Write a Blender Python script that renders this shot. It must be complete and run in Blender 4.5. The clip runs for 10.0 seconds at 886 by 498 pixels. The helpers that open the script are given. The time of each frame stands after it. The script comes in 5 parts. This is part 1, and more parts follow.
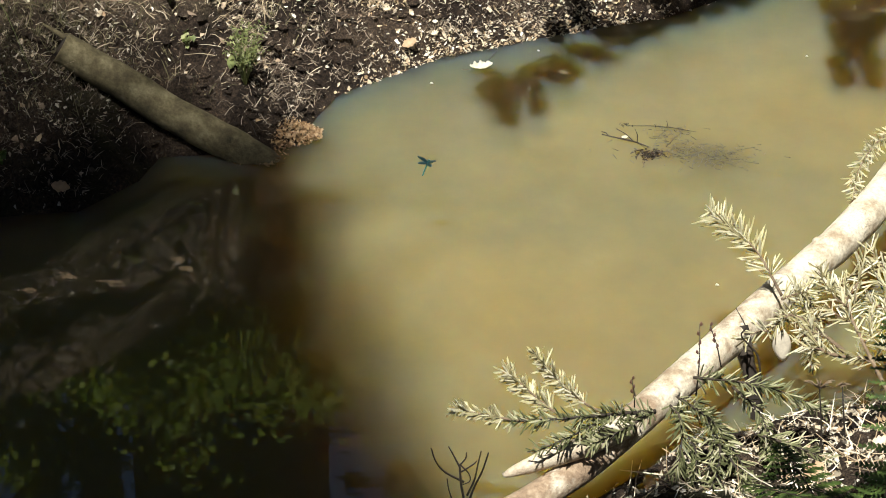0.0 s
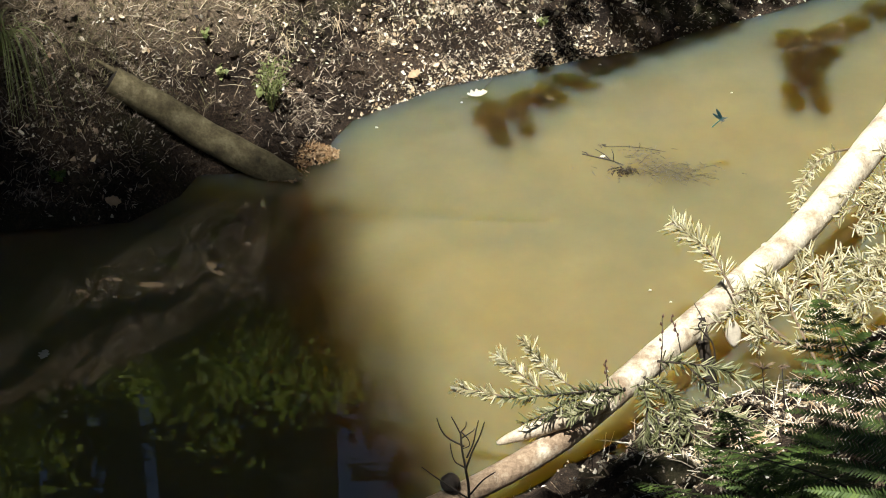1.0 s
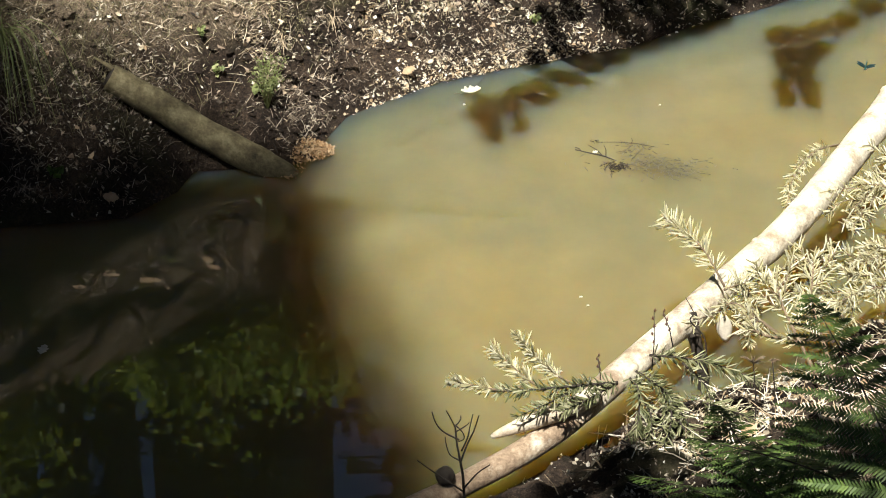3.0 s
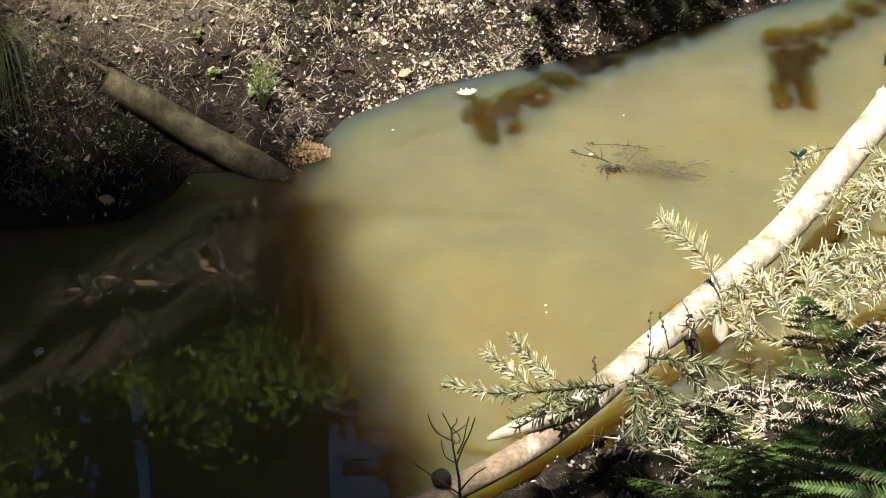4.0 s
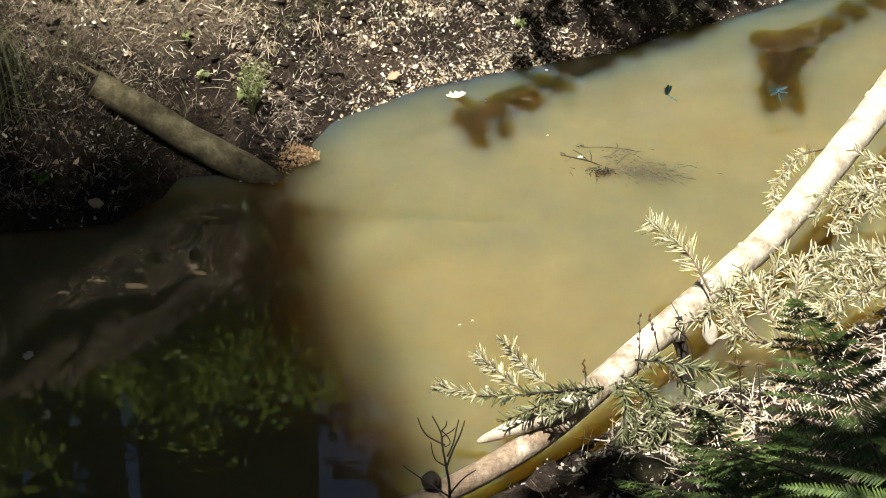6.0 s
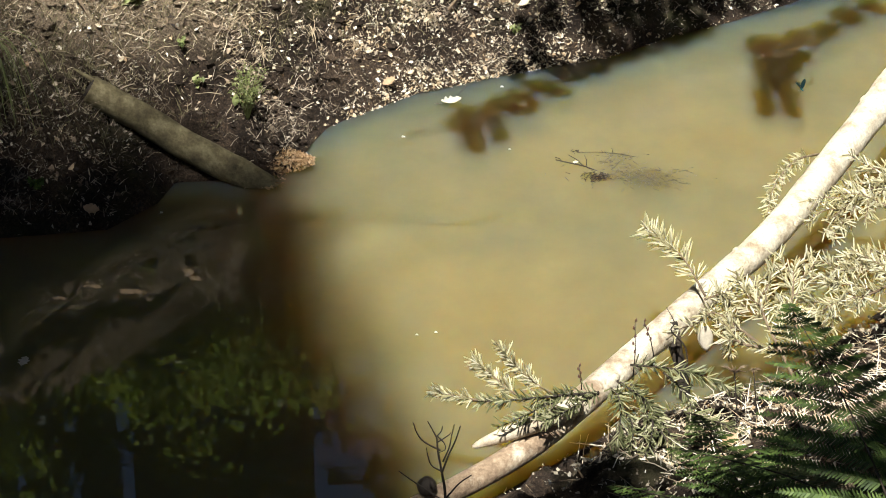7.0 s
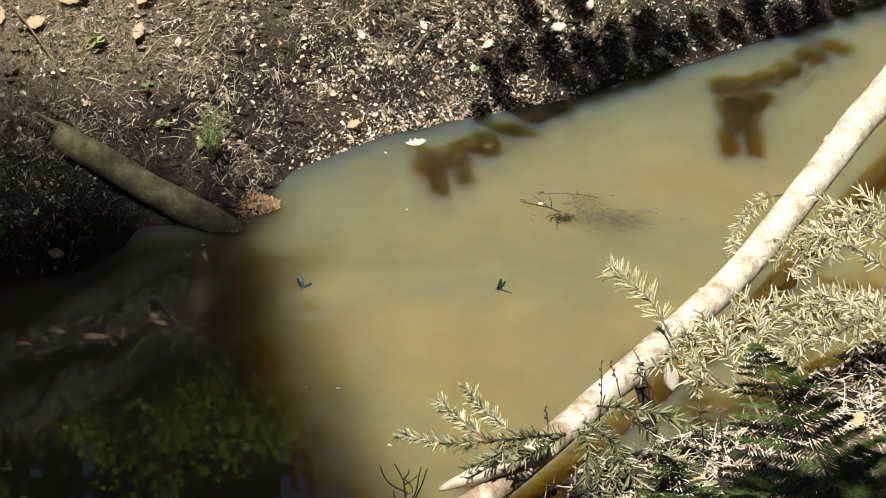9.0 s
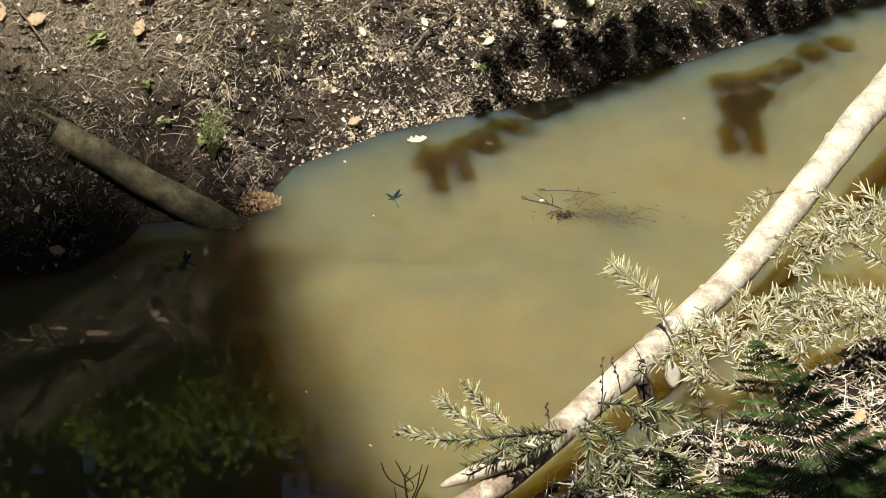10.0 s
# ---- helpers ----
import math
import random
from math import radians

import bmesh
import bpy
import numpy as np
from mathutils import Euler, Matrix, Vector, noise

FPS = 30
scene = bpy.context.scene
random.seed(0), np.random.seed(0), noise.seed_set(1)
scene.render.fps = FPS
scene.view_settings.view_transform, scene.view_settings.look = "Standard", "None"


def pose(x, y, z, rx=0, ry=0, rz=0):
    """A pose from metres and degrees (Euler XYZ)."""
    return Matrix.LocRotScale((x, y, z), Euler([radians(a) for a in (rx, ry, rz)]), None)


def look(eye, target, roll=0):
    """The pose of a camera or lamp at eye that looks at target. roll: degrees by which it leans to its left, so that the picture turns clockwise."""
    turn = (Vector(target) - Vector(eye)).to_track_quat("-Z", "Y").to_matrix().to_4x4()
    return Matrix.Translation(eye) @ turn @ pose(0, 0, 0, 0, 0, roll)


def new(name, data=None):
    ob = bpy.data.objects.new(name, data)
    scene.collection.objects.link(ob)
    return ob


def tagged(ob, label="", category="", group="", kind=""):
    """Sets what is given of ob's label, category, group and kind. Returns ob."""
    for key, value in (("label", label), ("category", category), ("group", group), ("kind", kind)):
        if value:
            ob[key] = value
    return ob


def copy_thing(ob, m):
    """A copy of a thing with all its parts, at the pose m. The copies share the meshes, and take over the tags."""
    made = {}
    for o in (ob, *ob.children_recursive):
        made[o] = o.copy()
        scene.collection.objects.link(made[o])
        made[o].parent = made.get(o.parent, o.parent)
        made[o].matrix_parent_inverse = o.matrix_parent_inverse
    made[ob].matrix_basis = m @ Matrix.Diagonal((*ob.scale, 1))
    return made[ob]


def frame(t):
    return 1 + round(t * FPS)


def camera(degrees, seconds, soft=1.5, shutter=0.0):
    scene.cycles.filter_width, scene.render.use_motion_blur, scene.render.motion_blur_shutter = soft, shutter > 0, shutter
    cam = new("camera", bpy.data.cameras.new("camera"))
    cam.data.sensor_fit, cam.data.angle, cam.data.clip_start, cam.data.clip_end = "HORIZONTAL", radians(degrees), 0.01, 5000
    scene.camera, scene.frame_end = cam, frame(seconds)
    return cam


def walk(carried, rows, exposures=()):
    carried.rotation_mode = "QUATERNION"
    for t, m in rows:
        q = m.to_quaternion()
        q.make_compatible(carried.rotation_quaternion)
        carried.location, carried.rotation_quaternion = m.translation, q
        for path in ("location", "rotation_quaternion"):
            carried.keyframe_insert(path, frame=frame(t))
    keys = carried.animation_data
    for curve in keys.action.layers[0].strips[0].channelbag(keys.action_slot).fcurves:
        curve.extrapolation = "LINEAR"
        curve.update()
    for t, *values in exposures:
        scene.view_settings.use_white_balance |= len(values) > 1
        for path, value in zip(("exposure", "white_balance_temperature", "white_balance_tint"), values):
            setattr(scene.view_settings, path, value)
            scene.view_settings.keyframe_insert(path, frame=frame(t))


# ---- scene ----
cam = camera(18.0, 10.0, soft=1.0)
walk(cam, [
    (0, pose(0.0126, -6.9067, 3.7540, 61.3707, -0.1041, 0.5999)),
    (0.5, pose(0.0086, -7.4482, 4.0469, 61.4438, -0.0524, 0.5484)),
    (1, pose(0.0031, -8.0048, 4.3327, 61.5891, -0.0073, 0.4456)),
    (1.5, pose(-0.0025, -8.0899, 4.3831, 61.5219, 0.0056, 0.3536)),
    (2, pose(-0.0001, -8.0852, 4.3898, 61.4429, -0.0107, 0.3165)),
    (2.5, pose(-0.0000, -8.0851, 4.3899, 61.4113, 0.0096, 0.2918)),
    (4, pose(0.0000, -8.0851, 4.3898, 61.4647, -0.0084, 0.1954)),
    (4.5, pose(0.0000, -8.0851, 4.3899, 61.5000, 0.0000, -0.0000)),
    (5, pose(-0.0000, -8.0851, 4.3899, 61.4948, 0.0155, -0.0490)),
    (5.5, pose(-0.0000, -8.0850, 4.3899, 61.5022, -0.0111, -0.0292)),
    (7, pose(0.0000, -8.0851, 4.3899, 61.6288, -0.0199, -0.1504)),
    (7.5, pose(0.0001, -8.0853, 4.3899, 61.7622, -0.0183, -0.2714)),
    (8, pose(0.0000, -8.0853, 4.3897, 62.1021, -0.0391, -0.5078)),
    (8.5, pose(0.0000, -8.0852, 4.3898, 62.4881, -0.0229, -0.9119)),
    (9, pose(0.0001, -8.0854, 4.3897, 62.4967, -0.0032, -0.9576)),
    (9.5, pose(0.0001, -8.0852, 4.3897, 62.4692, -0.0021, -0.9411)),
    (10, pose(0.0000, -8.0852, 4.3897, 62.4326, 0.0078, -0.9414)),
], exposures=[(0, 0.84), (1.0, 0.93), (2.5, 1.01), (5.5, 1.02), (7.0, 0.98), (8.5, 0.94), (9.0, 0.75), (9.5, 0.65), (10.0, 0.65)])

# ---- light ----
SUN_X, SUN_Y = -0.15, -0.53   # way to the sun for each metre of height
world = bpy.data.worlds.new("world")
scene.world = world
world.use_nodes = True
sky = world.node_tree.nodes.new("ShaderNodeTexSky")
sky.sky_type, sky.sun_disc = "NISHITA", False
sky.sun_elevation = math.atan2(1, math.hypot(SUN_X, SUN_Y))
sky.sun_rotation = math.atan2(SUN_X, SUN_Y)
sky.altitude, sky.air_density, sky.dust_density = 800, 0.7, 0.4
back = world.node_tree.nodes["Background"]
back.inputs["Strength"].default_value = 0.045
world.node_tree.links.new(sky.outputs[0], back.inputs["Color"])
sun_data = bpy.data.lights.new("sun", "SUN")
sun_data.energy, sun_data.angle, sun_data.color = 5.0, radians(0.55), (1.0, 0.985, 0.93)
sun = new("sun", sun_data)
sun.matrix_world = look((SUN_X * 20, SUN_Y * 20, 20), (0, 0, 0))


# ---- materials ----
def shader(name):
    m = bpy.data.materials.new(name)
    m.use_nodes = True
    t = m.node_tree
    return m, t, t.nodes["Principled BSDF"], t.nodes["Material Output"]


def ramp(t, source, stops):
    n = t.nodes.new("ShaderNodeValToRGB")
    while len(n.color_ramp.elements) < len(stops):
        n.color_ramp.elements.new(0.5)
    for e, (p, c) in zip(n.color_ramp.elements, stops):
        e.position, e.color = p, (*c, 1)
    t.links.new(source, n.inputs[0])
    return n.outputs[0]


def grain(t, scale, detail=6, rough=0.6, stretch=None, source="Object"):
    n = t.nodes.new("ShaderNodeTexNoise")
    n.inputs["Scale"].default_value, n.inputs["Detail"].default_value, n.inputs["Roughness"].default_value = scale, detail, rough
    c = t.nodes.new("ShaderNodeTexCoord")
    if stretch:
        k = t.nodes.new("ShaderNodeMapping")
        k.inputs["Scale"].default_value = stretch
        t.links.new(c.outputs[source], k.inputs[0])
        t.links.new(k.outputs[0], n.inputs[0])
    else:
        t.links.new(c.outputs[source], n.inputs[0])
    return n.outputs["Fac"]


def blend(t, fac, a, b, kind="MIX"):
    n = t.nodes.new("ShaderNodeMix")
    n.data_type, n.blend_type = "RGBA", kind
    for value, socket in ((fac, n.inputs[0]), (a, n.inputs[6]), (b, n.inputs[7])):
        if isinstance(value, (int, float)):
            socket.default_value = value
        elif isinstance(value, tuple):
            socket.default_value = (*value, 1)
        else:
            t.links.new(value, socket)
    return n.outputs[2]


def relief(t, bsdf, height, strength, distance):
    n = t.nodes.new("ShaderNodeBump")
    n.inputs["Strength"].default_value, n.inputs["Distance"].default_value = strength, distance
    t.links.new(height, n.inputs["Height"])
    t.links.new(n.outputs[0], bsdf.inputs["Normal"])


def bark(name, dark, mid, pale, scale, stretch, rough=0.85, depth=0.004):
    """Bark or soil: two scales of noise from dark to pale, with relief."""
    m, t, b, out = shader(name)
    wide = ramp(t, grain(t, scale, 5, 0.65, stretch), [(0.3, dark), (0.52, mid), (0.72, pale)])
    fine = ramp(t, grain(t, scale * 7, 6, 0.7, stretch), [(0.3, (0.45, 0.42, 0.4)), (0.62, (1.0, 1.0, 1.0))])
    t.links.new(blend(t, 0.75, wide, fine, "MULTIPLY"), b.inputs["Base Color"])
    b.inputs["Roughness"].default_value = rough
    relief(t, b, grain(t, scale * 5, 8, 0.7, stretch), 0.8, depth)
    return m


def flecks(name, stops, rough=0.7, through_light=0.0):
    """Small loose pieces, each with a shade of its own."""
    m, t, b, out = shader(name)
    g = t.nodes.new("ShaderNodeNewGeometry")
    tone = ramp(t, g.outputs["Random Per Island"], stops)
    fine = ramp(t, grain(t, 60, 4), [(0.3, (0.6, 0.58, 0.55)), (0.6, (1.0, 1.0, 1.0))])
    colour = blend(t, 0.6, tone, fine, "MULTIPLY")
    t.links.new(colour, b.inputs["Base Color"])
    b.inputs["Roughness"].default_value = rough
    if through_light:
        tr, mx = t.nodes.new("ShaderNodeBsdfTranslucent"), t.nodes.new("ShaderNodeMixShader")
        t.links.new(colour, tr.inputs[0])
        mx.inputs[0].default_value = through_light
        t.links.new(b.outputs[0], mx.inputs[1])
        t.links.new(tr.outputs[0], mx.inputs[2])
        t.links.new(mx.outputs[0], out.inputs["Surface"])
    return m


def soil_material():
    m, t, b, out = shader("peaty soil")
    wide = ramp(t, grain(t, 5, 5, 0.6), [(0.3, (0.018, 0.013, 0.010)), (0.52, (0.056, 0.042, 0.032)), (0.72, (0.16, 0.122, 0.092))])
    fine = ramp(t, grain(t, 85, 7, 0.75), [(0.34, (0.25, 0.22, 0.2)), (0.52, (0.9, 0.86, 0.8)), (0.68, (2.0, 1.8, 1.5))])
    crumb = ramp(t, grain(t, 190, 5, 0.8), [(0.36, (0.3, 0.28, 0.26)), (0.5, (0.95, 0.92, 0.9)), (0.66, (1.9, 1.8, 1.65))])
    earth = blend(t, 0.8, blend(t, 0.9, wide, fine, "MULTIPLY"), crumb, "MULTIPLY")
    place, height, dry = t.nodes.new("ShaderNodeTexCoord"), t.nodes.new("ShaderNodeSeparateXYZ"), t.nodes.new("ShaderNodeMath")
    t.links.new(place.outputs["Object"], height.inputs[0])
    dry.operation, dry.inputs[1].default_value = "MULTIPLY_ADD", 0.5
    t.links.new(grain(t, 4, 5, 0.65), dry.inputs[0])
    t.links.new(height.outputs["Z"], dry.inputs[2])
    duff = blend(t, 0.8, ramp(t, grain(t, 120, 6, 0.8), [(0.32, (0.08, 0.06, 0.042)), (0.5, (0.34, 0.265, 0.18)), (0.68, (0.64, 0.53, 0.38))]), crumb, "MULTIPLY")
    earth = blend(t, ramp(t, dry.outputs[0], [(0.56, (0, 0, 0)), (0.84, (0.95, 0.95, 0.95))]), earth, duff)
    moss = ramp(t, grain(t, 1.7, 4, 0.6), [(0.55, (0, 0, 0)), (0.68, (1, 1, 1))])
    land_colour = blend(t, moss, earth, blend(t, 0.5, earth, (0.07, 0.075, 0.028)))
    coord, split = t.nodes.new("ShaderNodeTexCoord"), t.nodes.new("ShaderNodeSeparateXYZ")
    t.links.new(coord.outputs["Object"], split.inputs[0])
    under = t.nodes.new("ShaderNodeMapRange")
    under.inputs["From Min"].default_value, under.inputs["From Max"].default_value = 0.0, -0.11
    t.links.new(split.outputs["Z"], under.inputs["Value"])
    t.links.new(blend(t, under.outputs["Result"], land_colour, (0.23, 0.185, 0.10)), b.inputs["Base Color"])
    b.inputs["Roughness"].default_value = 0.95
    b.inputs["Specular IOR Level"].default_value = 0.2
    relief(t, b, grain(t, 95, 9, 0.8), 1.0, 0.03)
    return m


def water_material():
    m, t, b, out = shader("turbid stream water")
    cloud = ramp(t, grain(t, 0.9, 3, 0.5), [(0.32, (0.185, 0.172, 0.085)), (0.5, (0.215, 0.185, 0.083)), (0.7, (0.245, 0.19, 0.076))])
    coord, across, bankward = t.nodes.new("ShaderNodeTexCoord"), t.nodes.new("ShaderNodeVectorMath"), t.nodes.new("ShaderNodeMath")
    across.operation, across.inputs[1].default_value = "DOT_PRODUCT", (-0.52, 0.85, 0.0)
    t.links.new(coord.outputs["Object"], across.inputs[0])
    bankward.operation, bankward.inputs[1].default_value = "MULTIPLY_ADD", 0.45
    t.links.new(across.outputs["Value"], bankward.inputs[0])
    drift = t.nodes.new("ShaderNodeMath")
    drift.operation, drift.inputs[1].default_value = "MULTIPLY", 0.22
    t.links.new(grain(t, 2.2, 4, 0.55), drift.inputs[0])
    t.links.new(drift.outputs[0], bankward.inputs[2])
    # Colour turns greyer and darker towards the far bank.
    greyer = ramp(t, bankward.outputs[0], [(0.22, (0, 0, 0)), (0.46, (0.4, 0.4, 0.4)), (0.62, (1, 1, 1))])
    cloud = blend(t, greyer, cloud, (0.115, 0.125, 0.082))
    wisp = ramp(t, grain(t, 3.0, 5, 0.6, (1.3, 1.0, 1)), [(0.35, (0.86, 0.87, 0.88)), (0.62, (1.0, 1.0, 1.0)), (0.8, (1.12, 1.12, 1.15))])
    colour = blend(t, 1.0, cloud, wisp, "MULTIPLY")
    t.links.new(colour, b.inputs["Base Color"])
    b.inputs["Roughness"].default_value = 1.0
    b.inputs["Specular IOR Level"].default_value = 0.0
    b.inputs["Subsurface Weight"].default_value = 1.0
    b.inputs["Subsurface Radius"].default_value = (1.7, 1.05, 0.3)
    b.inputs["Subsurface Scale"].default_value = 0.8
    clear, turbid, top = t.nodes.new("ShaderNodeBsdfTransparent"), t.nodes.new("ShaderNodeMixShader"), t.nodes.new("ShaderNodeMixShader")
    turbid.inputs[0].default_value = 0.30
    t.links.new(b.outputs[0], turbid.inputs[1])
    t.links.new(clear.outputs[0], turbid.inputs[2])
    gloss, fresnel = t.nodes.new("ShaderNodeBsdfGlossy"), t.nodes.new("ShaderNodeFresnel")
    gloss.inputs["Roughness"].default_value = 0.004
    fresnel.inputs["IOR"].default_value = 1.7
    bump = t.nodes.new("ShaderNodeBump")
    bump.inputs["Strength"].default_value, bump.inputs["Distance"].default_value = 1.0, 0.00011
    t.links.new(grain(t, 1, 1.5, 0.5, (4.5, 30, 1)), bump.inputs["Height"])
    t.links.new(bump.outputs[0], gloss.inputs["Normal"])
    t.links.new(fresnel.outputs[0], top.inputs[0])
    t.links.new(turbid.outputs[0], top.inputs[1])
    t.links.new(gloss.outputs[0], top.inputs[2])
    t.links.new(top.outputs[0], out.inputs["Surface"])
    return m


def insect_material(name, colour, metal, rough):
    m, t, b, out = shader(name)
    t.links.new(ramp(t, grain(t, 90, 3), [(0.3, tuple(c * 0.55 for c in colour)), (0.7, colour)]), b.inputs["Base Color"])
    b.inputs["Metallic"].default_value, b.inputs["Roughness"].default_value = metal, rough
    return m


SOIL = soil_material()
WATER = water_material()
PALE_BARK = bark("bleached spruce bark", (0.40, 0.30, 0.19), (0.78, 0.70, 0.53), (0.88, 0.83, 0.68), 13, (1, 1, 1), 0.85, 0.010)


def add_old_bark(m):
    """Brown bark that still clings to the thin end of the bleached log, in patches."""
    t = m.node_tree
    b = t.nodes["Principled BSDF"]
    bare = b.inputs["Base Color"].links[0].from_socket
    coord, split, total = t.nodes.new("ShaderNodeTexCoord"), t.nodes.new("ShaderNodeSeparateXYZ"), t.nodes.new("ShaderNodeMath")
    t.links.new(coord.outputs["Object"], split.inputs[0])
    total.operation, total.inputs[1].default_value = "MULTIPLY_ADD", -0.42
    t.links.new(split.outputs["X"], total.inputs[0])
    t.links.new(grain(t, 11, 6, 0.7), total.inputs[2])
    patch = ramp(t, total.outputs[0], [(0.20, (0, 0, 0)), (0.36, (1, 1, 1))])
    brown = ramp(t, grain(t, 45, 7, 0.7), [(0.3, (0.14, 0.09, 0.055)), (0.55, (0.33, 0.235, 0.15)), (0.75, (0.5, 0.4, 0.28))])
    t.links.new(blend(t, patch, bare, brown), b.inputs["Base Color"])


add_old_bark(PALE_BARK)
BARE_WOOD = bark("weathered bare wood", (0.38, 0.29, 0.2), (0.62, 0.53, 0.39), (0.8, 0.73, 0.58), 16, (1, 1, 1), 0.85, 0.004)
GREY_BARK = bark("mossy grey bark", (0.06, 0.048, 0.024), (0.18, 0.148, 0.075), (0.36, 0.315, 0.18), 13, (1, 1, 1), 0.9, 0.006)
DARK_BARK = bark("dark wet bark", (0.012, 0.009, 0.006), (0.035, 0.025, 0.016), (0.08, 0.06, 0.04), 14, (1, 1, 1), 0.8, 0.002)
TRUNK_BARK = bark("furrowed trunk bark", (0.03, 0.022, 0.016), (0.09, 0.07, 0.05), (0.17, 0.14, 0.1), 5, (1, 1, 0.25), 0.95, 0.015)
LITTER = flecks("dry litter", [(0.0, (0.05, 0.04, 0.028)), (0.3, (0.15, 0.118, 0.082)), (0.5, (0.34, 0.285, 0.2)), (0.75, (0.6, 0.53, 0.41)), (1.0, (0.76, 0.71, 0.6))])
PALE_LITTER = flecks("bleached leaf pieces", [(0.0, (0.34, 0.235, 0.13)), (0.35, (0.54, 0.42, 0.27)), (0.7, (0.7, 0.6, 0.44)), (1.0, (0.82, 0.77, 0.65))])
BROWN_LITTER = flecks("brown leaf pieces", [(0.0, (0.05, 0.035, 0.024)), (0.35, (0.16, 0.11, 0.072)), (0.7, (0.34, 0.25, 0.165)), (1.0, (0.56, 0.45, 0.32))])
STRAW = flecks("dry straw", [(0.0, (0.14, 0.10, 0.065)), (0.4, (0.36, 0.275, 0.175)), (0.75, (0.6, 0.49, 0.33)), (1.0, (0.76, 0.67, 0.5))])
ROOTLETS = flecks("dark rootlets", [(0.0, (0.05, 0.036, 0.026)), (0.4, (0.18, 0.135, 0.095)), (0.75, (0.4, 0.32, 0.235)), (1.0, (0.66, 0.57, 0.45))])
CRUMBS = flecks("soil crumbs", [(0.0, (0.018, 0.013, 0.01)), (0.5, (0.06, 0.044, 0.032)), (1.0, (0.17, 0.13, 0.092))], 0.95)
MOSS = flecks("dry olive moss", [(0.0, (0.05, 0.045, 0.02)), (0.5, (0.15, 0.13, 0.06)), (1.0, (0.32, 0.28, 0.15))], 0.9)
RAFT = flecks("orange leaf raft", [(0.0, (0.22, 0.12, 0.05)), (0.5, (0.46, 0.3, 0.15)), (1.0, (0.68, 0.5, 0.31))])
DRY_NEEDLES = flecks("bleached needles", [(0.0, (0.30, 0.26, 0.12)), (0.3, (0.52, 0.47, 0.26)), (0.7, (0.72, 0.68, 0.46)), (1.0, (0.82, 0.79, 0.62))], 0.6, 0.15)
GREEN_NEEDLES = flecks("fading green needles", [(0.0, (0.07, 0.08, 0.03)), (0.4, (0.2, 0.21, 0.095)), (0.75, (0.42, 0.41, 0.23)), (1.0, (0.6, 0.57, 0.4))], 0.55, 0.15)
FERN_GREEN = flecks("fern green", [(0.0, (0.036, 0.064, 0.011)), (0.6, (0.064, 0.11, 0.018)), (1.0, (0.105, 0.155, 0.03))], 0.65, 0.1)
LEAF_GREEN = flecks("broad leaf green", [(0.0, (0.03, 0.06, 0.012)), (0.5, (0.07, 0.13, 0.022)), (1.0, (0.16, 0.24, 0.04))], 0.5, 0.35)
# Foliage of the woods, with their inner shade put into the colour.
SHADED_LEAF = flecks("wood foliage darkened for shade", [(0.0, (0.010, 0.020, 0.006)), (0.6, (0.025, 0.045, 0.012)), (1.0, (0.06, 0.095, 0.025))], 0.6, 0.15)
BRIGHT_GREEN = flecks("fresh plant green", [(0.0, (0.11, 0.14, 0.045)), (0.5, (0.23, 0.27, 0.09)), (1.0, (0.42, 0.44, 0.2))], 0.5, 0.3)
# Brighter than the other leaf greens; direct sun is put into the colour.
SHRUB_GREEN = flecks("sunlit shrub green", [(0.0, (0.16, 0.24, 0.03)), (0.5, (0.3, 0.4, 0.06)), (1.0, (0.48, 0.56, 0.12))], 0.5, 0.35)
SMEAR = flecks("sodden grey needles", [(0.0, (0.045, 0.04, 0.028)), (1.0, (0.11, 0.10, 0.07))], 0.8)
TAN_LEAF = flecks("tan fallen leaf", [(0.0, (0.34, 0.2, 0.1)), (0.5, (0.47, 0.31, 0.17)), (1.0, (0.58, 0.45, 0.3))], 0.65, 0.15)
CREAM = flecks("cream pith", [(0.0, (0.6, 0.52, 0.38)), (1.0, (0.74, 0.68, 0.56))], 0.7)
SPECK = flecks("white fluff", [(0.0, (0.6, 0.58, 0.5)), (1.0, (0.78, 0.76, 0.7))], 0.7)
TEAL_BODY = insect_material("metallic teal", (0.014, 0.13, 0.125), 0.8, 0.34)
TEAL_WING = insect_material("dark teal wing", (0.006, 0.034, 0.040), 0.25, 0.45)
INSECT_DARK = insect_material("black chitin", (0.012, 0.015, 0.016), 0.2, 0.3)


# ---- mesh helpers ----
def link(name, verts, faces, material, parent=None, label="", smooth=False):
    data = bpy.data.meshes.new(name)
    data.from_pydata([tuple(v) for v in verts], [], [tuple(f) for f in faces])
    data.materials.append(material)
    if smooth:
        data.polygons.foreach_set("use_smooth", [True] * len(data.polygons))
    ob = new(name, data)
    ob.parent = parent
    if label:
        tagged(ob, label)
    return ob


def holder(name, place=(0, 0, 0), label="", category="", group="", kind=""):
    ob = new(name)
    ob.location = place
    ob.empty_display_size = 0.05
    return tagged(ob, label, category, group, kind)


def frames(points):
    """Unit axes across a polyline, carried along it."""
    pts = [Vector(p) for p in points]
    side, rows = None, []
    for i, p in enumerate(pts):
        way = (pts[min(i + 1, len(pts) - 1)] - pts[max(i - 1, 0)]).normalized()
        if side is None:
            side = way.cross(Vector((0, 0, 1)) if abs(way.z) < 0.9 else Vector((1, 0, 0))).normalized()
        side = (side - way * side.dot(way)).normalized()
        rows.append((p, way, side, way.cross(side)))
    return rows


